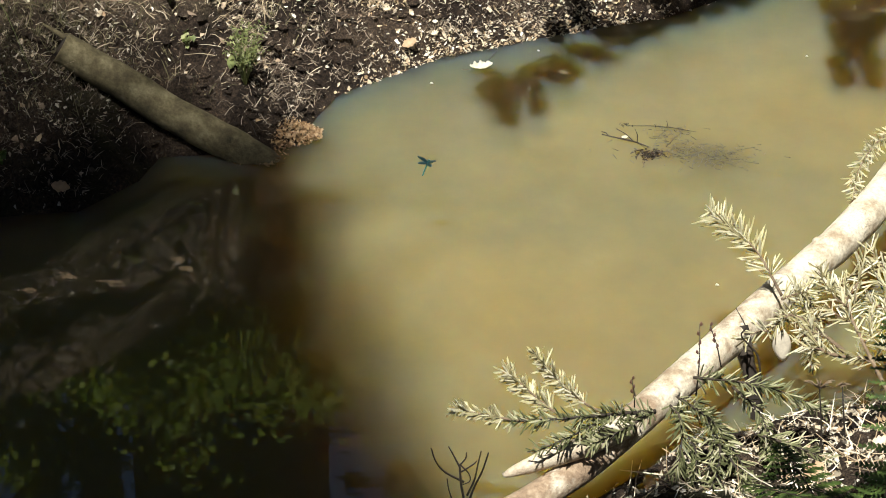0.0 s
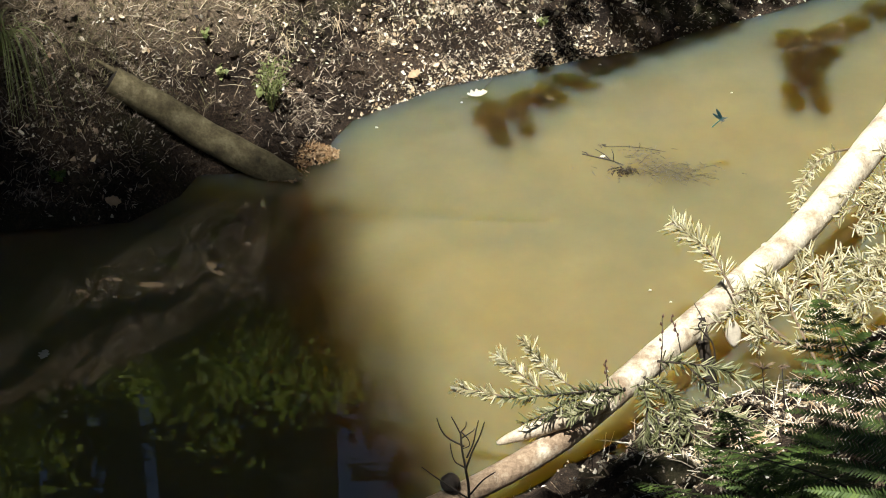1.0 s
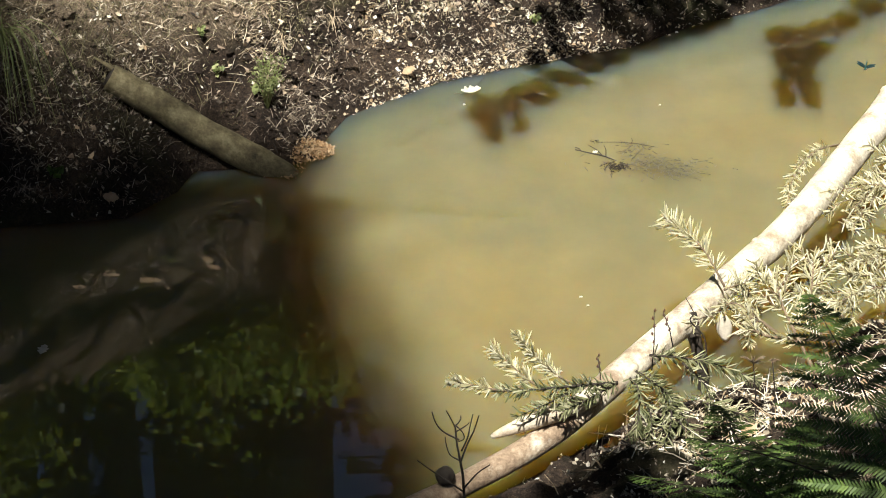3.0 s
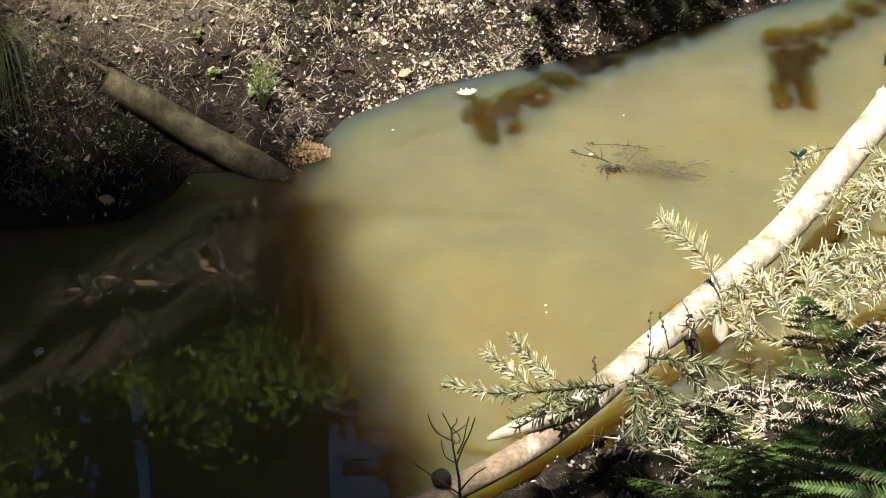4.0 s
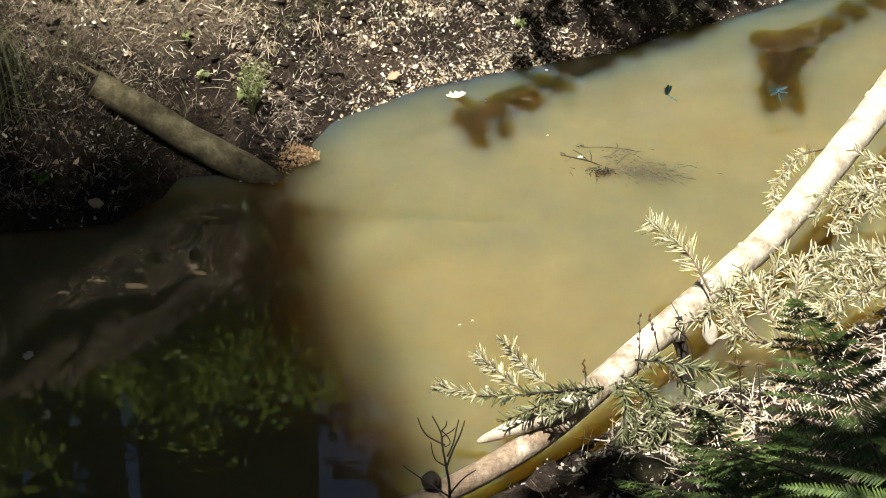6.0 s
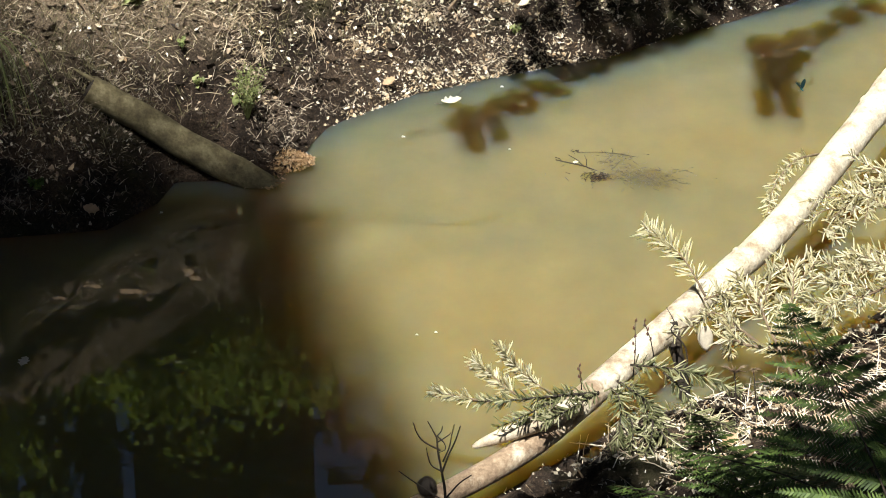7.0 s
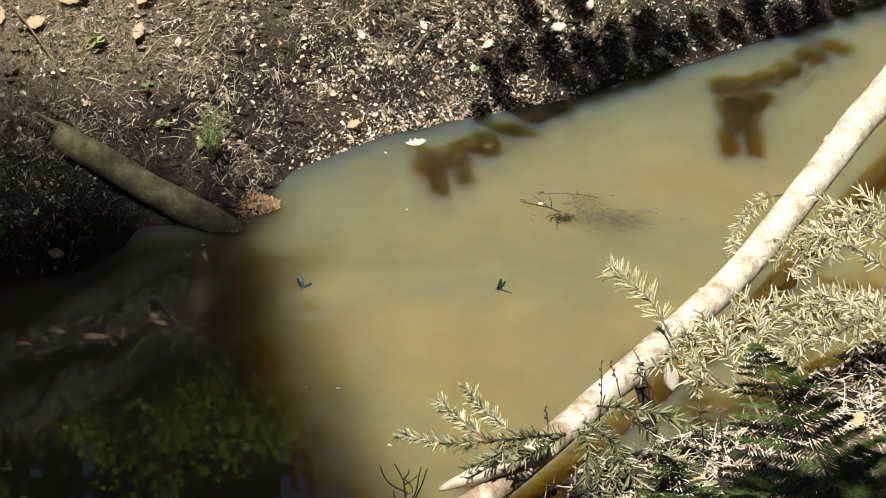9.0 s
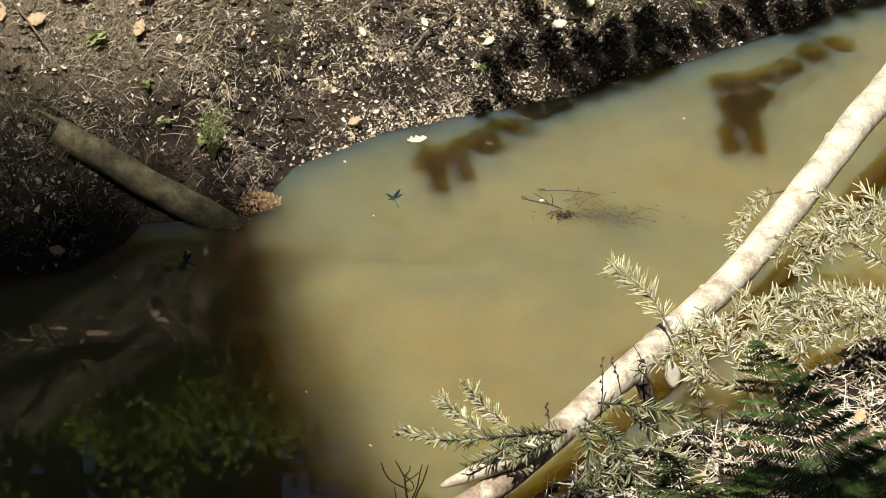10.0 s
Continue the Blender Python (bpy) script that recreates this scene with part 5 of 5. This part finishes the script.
def near_things():
    rng = random.Random(91)
    bare = holder("bare_twig", on_land(0.03, -1.95), "dark leafless forked twig standing at the water's edge", "twig")
    off = bare.location
    y = -1.78
    for pts, r in ((((0.03, -1.95, float(land(0.03, -1.95)) - 0.02), (0.025, y, 0.209), (0.015, y, 0.304), (0.005, y, 0.367), (0.001, y, 0.421)), 0.0045), (((0.011, y, 0.375), (-0.031, y, 0.401), (-0.051, y, 0.429), (-0.061, y, 0.463)), 0.0028),
                   (((0.001, y, 0.415), (-0.012, y, 0.444), (-0.023, y, 0.467)), 0.0025), (((0.001, y, 0.418), (0.014, y, 0.436), (0.016, y, 0.452)), 0.0022), (((0.018, y, 0.34), (0.034, y, 0.382), (0.041, y, 0.421), (0.048, y, 0.456)), 0.0026),
                   (((0.015, y, 0.304), (0.034, y, 0.363), (0.051, y, 0.405), (0.064, y, 0.452)), 0.003), (((0.012, y, 0.31), (-0.012, y, 0.327), (-0.022, y, 0.355), (-0.026, y, 0.384)), 0.0024), (((0.003, y, 0.42), (0.021, y, 0.398), (0.024, y, 0.378), (0.008, y, 0.368)), 0.002),
                   (((0.024, y, 0.22), (0.061, y, 0.269), (0.094, y, 0.296)), 0.0026), (((0.024, y, 0.21), (-0.052, y, 0.269), (-0.101, y, 0.31)), 0.0026), (((0.003, y, 0.40), (0.031, y, 0.421), (0.039, y, 0.431)), 0.002)):
        line = bend(pts, 5)
        part("twig", tube([p - off for p in line], [r * (1 - 0.5 * i / len(line)) for i in range(len(line))], 6, 0.12, 70), DARK_BARK, bare)
    for base, tip in (((0.568, -1.16, 0.22), (0.566, -1.18, 0.43)), ((0.415, -1.24, 0.22), (0.404, -1.276, 0.335)), ((0.635, -1.06, 0.24), (0.60, -1.08, 0.37))):
        b, t = Vector(base), Vector(tip)
        s = holder("budded_stem", b, "thin dark stem with reddish-brown buds on the log", "stem", "budded stems on the log")
        part("stem", tube([(0, 0, 0), (t - b) * 0.5 + Vector((0.004, 0, 0)), t - b], [0.002, 0.0017, 0.001], 6), DARK_BARK, s)
        for k in range(5):
            p = (t - b) * (0.45 + 0.13 * k)
            part("bud", tube([p, p + Vector((0.003 * (-1) ** k, 0, 0.006)), p + Vector((0.004 * (-1) ** k, 0, 0.013))], [0.001, 0.004, 0.001], 6, 0.3, 90), BUD, s)
    flap = holder("bark_flap", (0.804, -0.90, 0.20), "cream rounded flap of peeled bark on a twig", "bark")
    verts, faces = [], []
    for i in range(9):
        u = i / 8
        w = 0.024 * math.sin(math.pi * (0.1 + 0.84 * u)) ** 0.7
        for j in range(7):
            v = j / 3 - 1
            verts.append((w * v - 0.01 * u, -0.012 * (1 - v * v), 0.085 * u - 0.03))
    k = len(verts)
    verts += [(x, y + 0.003, z) for x, y, z in verts]
    for i in range(8):
        for j in range(6):
            q = i * 7 + j
            faces += [(q, q + 1, q + 8, q + 7), (k + q, k + q + 7, k + q + 8, k + q + 1)]
    rim = [j for j in range(7)] + [7 * i + 6 for i in range(1, 9)] + [62 - j for j in range(1, 7)] + [7 * i for i in range(7, 0, -1)]
    faces += [(rim[i], k + rim[i], k + rim[(i + 1) % len(rim)], rim[(i + 1) % len(rim)]) for i in range(len(rim))]
    part("shell", (verts, faces), CREAM, flap)
    head = holder("dead_flower_twig", (0.47, -1.55, 0.10), "dry twig with small pale seed heads above the bank", "twig")
    off = head.location
    for pts in (((0.50, -1.60, 0.02), (0.47, -1.55, 0.09), (0.40, -1.52, 0.11), (0.32, -1.515, 0.10)), ((0.42, -1.525, 0.105), (0.40, -1.51, 0.13), (0.39, -1.50, 0.145)), ((0.38, -1.518, 0.108), (0.36, -1.53, 0.085), (0.355, -1.53, 0.07))):
        line = bend(pts, 5)
        part("twig", tube([p - off for p in line], [0.0036 - 0.0001 * i for i in range(len(line))], 6, 0.2, 70), STEM, head)
        e = line[-1] - off
        link("seed_head", *leaf_cloud([e + Vector((rng.gauss(0, 0.006), rng.gauss(0, 0.005), rng.gauss(0, 0.005))) for k in range(14)], 0.010, rng, 0.4, 0.6), CREAM, head)

    hook = holder("dead_twig", (0.737, -0.942, 0.20), "thin dark crooked twig rising before the log", "twig")
    off = hook.location
    line = bend([(0.75, -0.94, 0.10), (0.737, -0.942, 0.20), (0.693, -0.946, 0.26), (0.701, -0.951, 0.29), (0.677, -0.927, 0.33)], 5)
    part("twig", tube([p - off for p in line], [0.0032 - 0.00009 * i for i in range(len(line))], 6, 0.25, 70), DARK_BARK, hook)
    for pts, spread in ((((0.862, -1.30, 0.05), (0.856, -1.295, 0.2), (0.849, -1.302, 0.27), (0.842, -1.303, 0.33)), 0.04), (((0.93, -1.25, 0.08), (0.915, -1.249, 0.2), (0.908, -1.255, 0.26), (0.904, -1.243, 0.30)), 0.022)):
        stem = holder("dry_seed_head", pts[0], "dark dry stem with a spiky brown seed head", "seed head", "dry seed heads on the near bank")
        off = stem.location
        line = bend(pts, 5)
        part("stem", tube([p - off for p in line], [0.003 - 0.0001 * i for i in range(len(line))], 6), DARK_BARK, stem)
        top = line[-1] - off
        for k in range(14):
            d = Vector((rng.uniform(-1, 1), rng.uniform(-0.6, 0.3), rng.uniform(0.0, 0.7))) * spread
            part("spike", tube([top, top + d * 0.6 + Vector((0, 0, 0.004)), top + d], [0.0022, 0.0018, 0.0006], 5), STEM, stem)
    for k, (x, y, z, l, turn, m) in enumerate(((0.901, -1.339, 0.24, 0.06, 20, CREAM), (0.882, -1.328, 0.22, 0.045, 110, CREAM), (0.93, -1.298, 0.23, 0.04, 250, CREAM), (0.86, -1.36, 0.22, 0.05, 330, PALE_LITTER), (1.315, -1.115, 0.28, 0.06, 60, RAFT),
                                               (0.80, -1.46, 0.26, 0.06, 40, TAN_LEAF), (1.02, -1.30, 0.24, 0.045, 190, PALE_LITTER))):
        fallen_leaf(on_land(x, y, 0.025), l, turn, 20, "rust-brown leaf on the near bank" if m is RAFT else "pale curled leaf lying among dead brush", m, 0.2, 0.6, "fallen_leaf", "fallen leaves on the near bank", 130 + k)


BUD = bark("reddish bud scales", (0.05, 0.02, 0.015), (0.12, 0.05, 0.035), (0.2, 0.1, 0.06), 60, (1, 1, 1), 0.7, 0.001)
fallen_leaves()
leaf_raft()
bank_things()
sunken_branch()
near_things()


def foam_speck(seed, size):
    rng = random.Random(seed)
    root = holder("foam_speck", (0, 0, 0), "tiny white fluff drifting on the water", "speck", "specks drifting on the water")
    part("fluff", tube([(-size, 0, 0), (-size * 0.4, size * 0.2, size * 0.3), (size * 0.4, 0, size * 0.3), (size, -size * 0.2, 0)], [size * 0.2, size * 0.6, size * 0.5, size * 0.15], 7, 0.5, 150), SPECK, root)
    return root


# each with where it floats at some second and its drift a second
DRIFTS = [((-0.24, 0.92), 2.0, (-0.24, -0.19)), ((-0.22, 0.86), 4.05, (-0.24, -0.19)), ((-0.06, 0.93), 6.8, (-0.28, -0.25)), ((1.34, 1.45), 9.0, (-0.29, -0.10)), ((0.40, -0.35), 3.0, (-0.10, -0.04)),
          ((0.62, 1.55), 4.5, (-0.15, -0.10)), ((0.12, -0.48), 5.5, (-0.12, -0.03)), ((-0.10, 1.05), 0.0, (-0.20, -0.15)), ((0.5, -0.75), 0.0, (-0.06, -0.02)), ((0.98, 1.2), 1.0, (-0.12, -0.07))]
SPECKS = [foam_speck(120 + k, 0.0045 + 0.0008 * (k % 3)) for k in range(len(DRIFTS))]


# ---- damselflies ----
def wing_mesh(length, width, hand, name):
    """A rounded wing that grows wider towards its tip, slightly cambered and thin."""
    verts, faces, n = [], [], 14
    for i in range(n + 1):
        u = i / n
        w = width * (0.12 + 0.88 * math.sin(math.pi * min(1.0, u ** 0.8 * 0.93 + 0.03)) ** 0.8)
        for v, h in ((-0.55, 0.0), (0.0, 0.0007), (0.45, 0.0)):
            verts.append((hand * u * length, v * w + 0.12 * width * u, h))
    top = len(verts)
    verts += [(x, y, z - 0.0004) for x, y, z in verts]
    for i in range(n):
        for j in range(2):
            q = i * 3 + j
            faces += [(q, q + 3, q + 4, q + 1), (top + q, top + q + 1, top + q + 4, top + q + 3)]
        faces += [(i * 3, top + i * 3, top + i * 3 + 3, i * 3 + 3), (i * 3 + 2, i * 3 + 5, top + i * 3 + 5, top + i * 3 + 2)]
    faces += [(n * 3, n * 3 + 1, top + n * 3 + 1, top + n * 3), (n * 3 + 1, n * 3 + 2, top + n * 3 + 2, top + n * 3 + 1)]
    data = bpy.data.meshes.new(name)
    data.from_pydata(verts, [], faces)
    data.materials.append(TEAL_WING)
    return data


def damselfly(label):
    """Slender body along y with the head at +y, and four wings hinged on the thorax."""
    root = holder("damselfly", (0, 0, 0), label, "damselfly", "damselflies over the stream")
    body = [Vector((0, 0.004 - 0.0052 * i, 0.0003 * i - 0.00012 * i * i)) for i in range(9)]
    part("abdomen", tube(bend(body, 3), [0.0019 + 0.0003 * math.cos(i * 2.1) for i in range(25)], 9), TEAL_BODY, root, "slender metallic green-blue abdomen")
    part("thorax", tube([(0, -0.002, 0), (0, 0.001, 0.0002), (0, 0.006, 0.0004), (0, 0.010, 0.0003), (0, 0.012, 0)], [0.0018, 0.0033, 0.0037, 0.0027, 0.0012], 12), TEAL_BODY, root)
    head = part("head", tube([(-0.0032, 0.0145, 0), (-0.0016, 0.0148, 0), (0, 0.0152, 0), (0.0016, 0.0148, 0), (0.0032, 0.0145, 0)], [0.0006, 0.0018, 0.0020, 0.0018, 0.0006], 10), TEAL_BODY, root)
    for s in (-1, 1):
        part("eye", tube([(s * 0.0022, 0.0150, 0.0003), (s * 0.0030, 0.0151, 0.0004), (s * 0.0040, 0.0150, 0.0004), (s * 0.0046, 0.0149, 0.0003)], [0.0006, 0.0013, 0.0012, 0.0004], 8), INSECT_DARK, head, "dark round eye")
    for s in (-1, 1):
        for k in range(3):
            y = 0.010 - 0.003 * k
            part("leg", tube([(s * 0.0015, y, -0.0025), (s * 0.006, y + 0.002 - 0.003 * k, -0.005), (s * 0.008, y + 0.003 - 0.005 * k, -0.011)], [0.0004, 0.0003, 0.0002], 5), INSECT_DARK, root)
    wings = []
    for s in (-1, 1):
        for name, y in (("fore_wing", 0.0075), ("hind_wing", 0.0035)):
            w = new(name, wing_mesh(0.036 if y > 0.005 else 0.034, 0.0125, s, name))
            w.parent = root
            w.location = (s * 0.0012, y, 0.0032)
            wings.append((w, s, y))
    tagged(wings[0][0], "dark iridescent teal wing")
    return root, wings


def beat(wings, level):
    """Keys the four wings; level(t) gives how high they are raised, in degrees, and how far they are swept back."""
    for w, s, y in wings:
        rows = []
        for k in range(0, 201):
            t = k / 20
            up, back_ = level(t)
            up, sweep = up + (6 if y > 0.005 else -6), (16 if y > 0.005 else -14) - back_
            rows.append((t, pose(s * 0.0012, y, 0.0032, 0, -s * up, s * sweep)))
        walk(w, rows)


first_fly, first_wings = damselfly("male damselfly with dark teal wings flying low over the water")
second_fly, second_wings = damselfly("male damselfly with teal wings perching on the log, then flying")


def motions():
    beats = (48, 12, 62, 5, 30, 70, 18, 55, 0, 40, 66, 24, 8, 58, 34, 72, 15)

    held = {0: (35, 38), 0.1: (8, 0), 0.2: (15, -5), 0.5: (66, 10), 1: (40, 20), 1.5: (28, 10), 2: (62, 25), 4.5: (40, 42), 5: (25, 10), 5.5: (20, 30), 8: (30, 5), 8.5: (2, -4), 9: (58, 38), 9.5: (46, 20), 10: (38, 8)}
    held_too = {5.5: (10, 0), 7: (66, 20), 7.5: (60, 20), 7.7: (4, 0), 8: (25, 0), 8.5: (58, 32), 9: (38, 28), 9.5: (28, 20), 10: (40, 10)}

    def flying(t):
        k = int(round(t * 20))
        return held.get(round(t, 2), (beats[(k * 5) % 17], 8 + 22 * ((k * 7) % 5) / 4))

    def perching(t):
        k = int(round(t * 20)) + 3
        if t < 4.96:
            return (62, 30) if t < 4.3 or t > 4.7 else (52, 18)
        return held_too.get(round(t, 2), (beats[(k * 5) % 17], 8 + 22 * ((k * 7) % 5) / 4))

    walk(first_fly, [
        (0, pose(-0.097, 0.001, 0.250, 24, 7, -18)),
        (0.1, pose(-0.029, 0.195, 0.240, 24, 6, -16)),
        (0.2, pose(0.010, 0.355, 0.230, 24, 5, -13)),
        (0.3, pose(0.026, 0.412, 0.220, 7, 20, -84)),
        (0.4, pose(0.150, 0.365, 0.210, -0, 19, -105)),
        (0.5, pose(0.234, 0.358, 0.200, 7, 20, -85)),
        (0.6, pose(0.375, 0.384, 0.203, 11, 19, -71)),
        (0.7, pose(0.494, 0.443, 0.207, 10, 19, -75)),
        (0.8, pose(0.643, 0.453, 0.210, 3, 20, -97)),
        (0.9, pose(0.757, 0.413, 0.213, 11, 19, -71)),
        (1, pose(0.875, 0.527, 0.217, 19, 15, -47)),
        (1.1, pose(0.946, 0.581, 0.220, 22, 11, -32)),
        (1.2, pose(1.034, 0.767, 0.223, 22, 11, -31)),
        (1.3, pose(1.104, 0.824, 0.227, 16, 17, -56)),
        (1.4, pose(1.187, 0.863, 0.230, 16, 17, -56)),
        (1.5, pose(1.203, 0.888, 0.233, -7, 16, -129)),
        (1.6, pose(1.257, 0.766, 0.237, -12, 11, -148)),
        (1.7, pose(1.306, 0.734, 0.240, 10, 19, -76)),
        (1.8, pose(1.403, 0.836, 0.243, 22, 11, -33)),
        (1.9, pose(1.439, 0.926, 0.247, 24, 5, -13)),
        (2, pose(1.437, 0.973, 0.250, 23, 8, -22)),
        (2.1, pose(1.454, 0.949, 0.260, 4, 20, -94)),
        (2.2, pose(1.477, 0.843, 0.270, -14, 5, -165)),
        (2.3, pose(1.486, 0.777, 0.280, 4, 20, -94)),
        (2.4, pose(1.456, 1.053, 0.290, 23, 8, -22)),
        (2.5, pose(1.386, 1.313, 0.300, 24, -5, 15)),
        (2.6, pose(1.417, 1.188, 0.300, 6, -20, 86)),
        (2.7, pose(1.442, 1.114, 0.300, -13, -8, 157)),
        (3, pose(1.423, 0.748, 0.300, -14, -5, 167)),
        (3.4, pose(1.268, 0.392, 0.300, -12, -10, 151)),
        (3.8, pose(1.118, 0.229, 0.300, -12, -11, 148)),
        (3.9, pose(1.087, 0.119, 0.340, -15, -1, 178)),
        (4, pose(1.107, -0.087, 0.380, -15, 4, -169)),
        (4.1, pose(1.147, -0.181, 0.420, -3, 18, -113)),
        (4.2, pose(1.252, -0.145, 0.435, 20, 13, -40)),
        (4.3, pose(1.245, -0.027, 0.450, 25, 1, -2)),
        (4.4, pose(1.268, 0.231, 0.421, 25, -1, 1)),
        (4.5, pose(1.234, 0.376, 0.393, 24, -5, 13)),
        (4.6, pose(1.179, 0.585, 0.364, 25, -4, 12)),
        (4.7, pose(1.165, 0.678, 0.336, 25, -1, 2)),
        (4.8, pose(1.173, 0.762, 0.307, 25, 1, -3)),
        (4.9, pose(1.172, 0.823, 0.279, 23, 9, -27)),
        (5, pose(1.232, 0.870, 0.250, 20, 13, -39)),
        (5.1, pose(1.246, 0.910, 0.243, 23, -10, 28)),
        (5.2, pose(1.195, 0.917, 0.236, 2, -20, 100)),
        (5.3, pose(1.117, 0.886, 0.229, 3, -20, 95)),
        (5.4, pose(1.028, 0.903, 0.221, 1, -20, 100)),
        (5.5, pose(0.977, 0.862, 0.214, -12, -11, 147)),
        (5.6, pose(0.917, 0.741, 0.207, -14, -7, 160)),
        (5.7, pose(0.869, 0.587, 0.200, -7, -16, 126)),
        (6, pose(0.784, 0.651, 0.256, 17, -16, 53)),
        (6.4, pose(0.672, 1.021, 0.331, 25, -4, 12)),
        (6.8, pose(0.599, 1.453, 0.350, 25, -3, 9)),
        (7.2, pose(0.583, 1.539, 0.350, 24, 6, -16)),
        (7.5, pose(0.618, 1.389, 0.350, 6, 20, -87)),
        (7.6, pose(0.655, 1.291, 0.320, -12, 11, -148)),
        (7.7, pose(0.692, 1.276, 0.290, 5, 20, -89)),
        (7.8, pose(0.731, 1.292, 0.260, 18, 15, -48)),
        (7.9, pose(0.742, 1.318, 0.230, -5, 17, -121)),
        (8, pose(0.672, 1.223, 0.200, -15, -3, 171)),
        (8.1, pose(0.602, 0.976, 0.200, -14, -5, 166)),
        (8.2, pose(0.537, 0.731, 0.200, -15, -4, 168)),
        (8.3, pose(0.502, 0.526, 0.200, -15, -2, 174)),
        (8.4, pose(0.489, 0.299, 0.200, -15, 1, -178)),
        (8.5, pose(0.518, 0.126, 0.200, -15, 3, -171)),
        (8.6, pose(0.531, 0.064, 0.188, -15, 2, -175)),
        (8.7, pose(0.529, 0.003, 0.176, -15, -3, 172)),
        (8.8, pose(0.493, -0.177, 0.164, -14, -7, 159)),
        (8.9, pose(0.428, -0.245, 0.152, 1, -20, 101)),
        (9, pose(0.315, -0.209, 0.140, 10, -19, 77)),
        (9.1, pose(0.255, -0.206, 0.138, 12, -19, 68)),
        (9.2, pose(0.190, -0.161, 0.136, 22, -11, 32)),
        (9.3, pose(0.162, -0.066, 0.134, 23, -9, 26)),
        (9.4, pose(0.109, -0.008, 0.132, 22, -10, 30)),
        (9.5, pose(0.084, 0.062, 0.130, 24, -5, 13)),
        (9.6, pose(0.050, 0.227, 0.128, 25, -4, 12)),
        (9.7, pose(0.033, 0.287, 0.126, 24, -5, 15)),
        (9.8, pose(0.010, 0.369, 0.124, 24, -6, 16)),
        (9.9, pose(-0.009, 0.422, 0.122, 24, -7, 20)),
        (10, pose(-0.026, 0.462, 0.120, 23, -8, 22)),
    ])
    walk(second_fly, [
        (0, pose(1.437, 0.335, 0.505, 38, 0, 150)),
        (4.9, pose(1.437, 0.335, 0.505, 38, 0, 150)),
        (5, pose(1.442, 0.335, 0.460, 25, 1, -2)),
        (5.1, pose(1.448, 0.491, 0.407, 25, -3, 10)),
        (5.2, pose(1.401, 0.561, 0.353, 14, -18, 62)),
        (5.3, pose(1.313, 0.558, 0.300, -4, -18, 118)),
        (5.4, pose(1.285, 0.504, 0.286, -13, -9, 155)),
        (5.5, pose(1.272, 0.473, 0.271, 1, -20, 101)),
        (5.6, pose(1.237, 0.497, 0.257, 22, -11, 32)),
        (5.7, pose(1.213, 0.561, 0.243, 25, -4, 10)),
        (6, pose(1.182, 0.792, 0.200, 25, -4, 11)),
        (6.4, pose(1.146, 0.875, 0.200, 25, -4, 10)),
        (6.8, pose(1.165, 0.903, 0.200, 22, 11, -32)),
        (6.9, pose(1.228, 0.997, 0.200, -0, 19, -105)),
        (7, pose(1.287, 0.867, 0.200, -14, 7, -160)),
        (7.1, pose(1.323, 0.751, 0.196, -15, 4, -170)),
        (7.2, pose(1.310, 0.751, 0.192, -6, -17, 124)),
        (7.3, pose(1.266, 0.714, 0.188, -2, -19, 111)),
        (7.4, pose(1.197, 0.710, 0.184, 12, -19, 69)),
        (7.5, pose(1.139, 0.761, 0.180, 12, -19, 68)),
        (7.6, pose(1.018, 0.778, 0.176, 16, -17, 58)),
        (7.7, pose(0.981, 0.855, 0.172, -5, -17, 122)),
        (7.8, pose(0.858, 0.683, 0.168, -12, -11, 148)),
        (7.9, pose(0.788, 0.570, 0.164, -12, -10, 150)),
        (8, pose(0.662, 0.369, 0.160, -12, -10, 150)),
        (8.1, pose(0.556, 0.190, 0.154, -12, -10, 150)),
        (8.2, pose(0.387, -0.087, 0.148, -11, -13, 142)),
        (8.3, pose(0.258, -0.165, 0.142, 5, -20, 91)),
        (8.4, pose(0.138, -0.092, 0.136, 18, -16, 50)),
        (8.5, pose(0.033, 0.014, 0.130, 3, -20, 97)),
        (8.6, pose(-0.122, -0.121, 0.124, -9, -14, 137)),
        (8.7, pose(-0.205, -0.226, 0.118, 6, -20, 87)),
        (8.8, pose(-0.281, -0.114, 0.112, 23, -9, 25)),
        (8.9, pose(-0.295, -0.047, 0.106, 13, -18, 67)),
        (9, pose(-0.318, -0.109, 0.100, -10, -13, 140)),
        (9.1, pose(-0.331, -0.118, 0.100, -10, -13, 140)),
        (9.2, pose(-0.361, -0.158, 0.100, -12, -11, 148)),
        (9.3, pose(-0.380, -0.194, 0.100, 10, -19, 76)),
        (9.4, pose(-0.432, -0.087, 0.100, 23, -10, 28)),
        (9.5, pose(-0.479, -0.022, 0.100, 17, -16, 53)),
        (9.6, pose(-0.560, 0.004, 0.100, 11, -19, 71)),
        (9.8, pose(-0.653, 0.033, 0.100, 11, -19, 73)),
        (10, pose(-0.709, 0.048, 0.100, 11, -19, 73)),
    ])
    for speck, ((x, y), t0, (vx, vy)) in zip(SPECKS, DRIFTS):
        walk(speck, [(t, pose(x + vx * (t - t0), y + vy * (t - t0), 0.002, 0, 0, 40 * math.sin(t * 0.4))) for t in (0, 5, 10)])
    beat(first_wings, flying)
    beat(second_wings, perching)


motions()
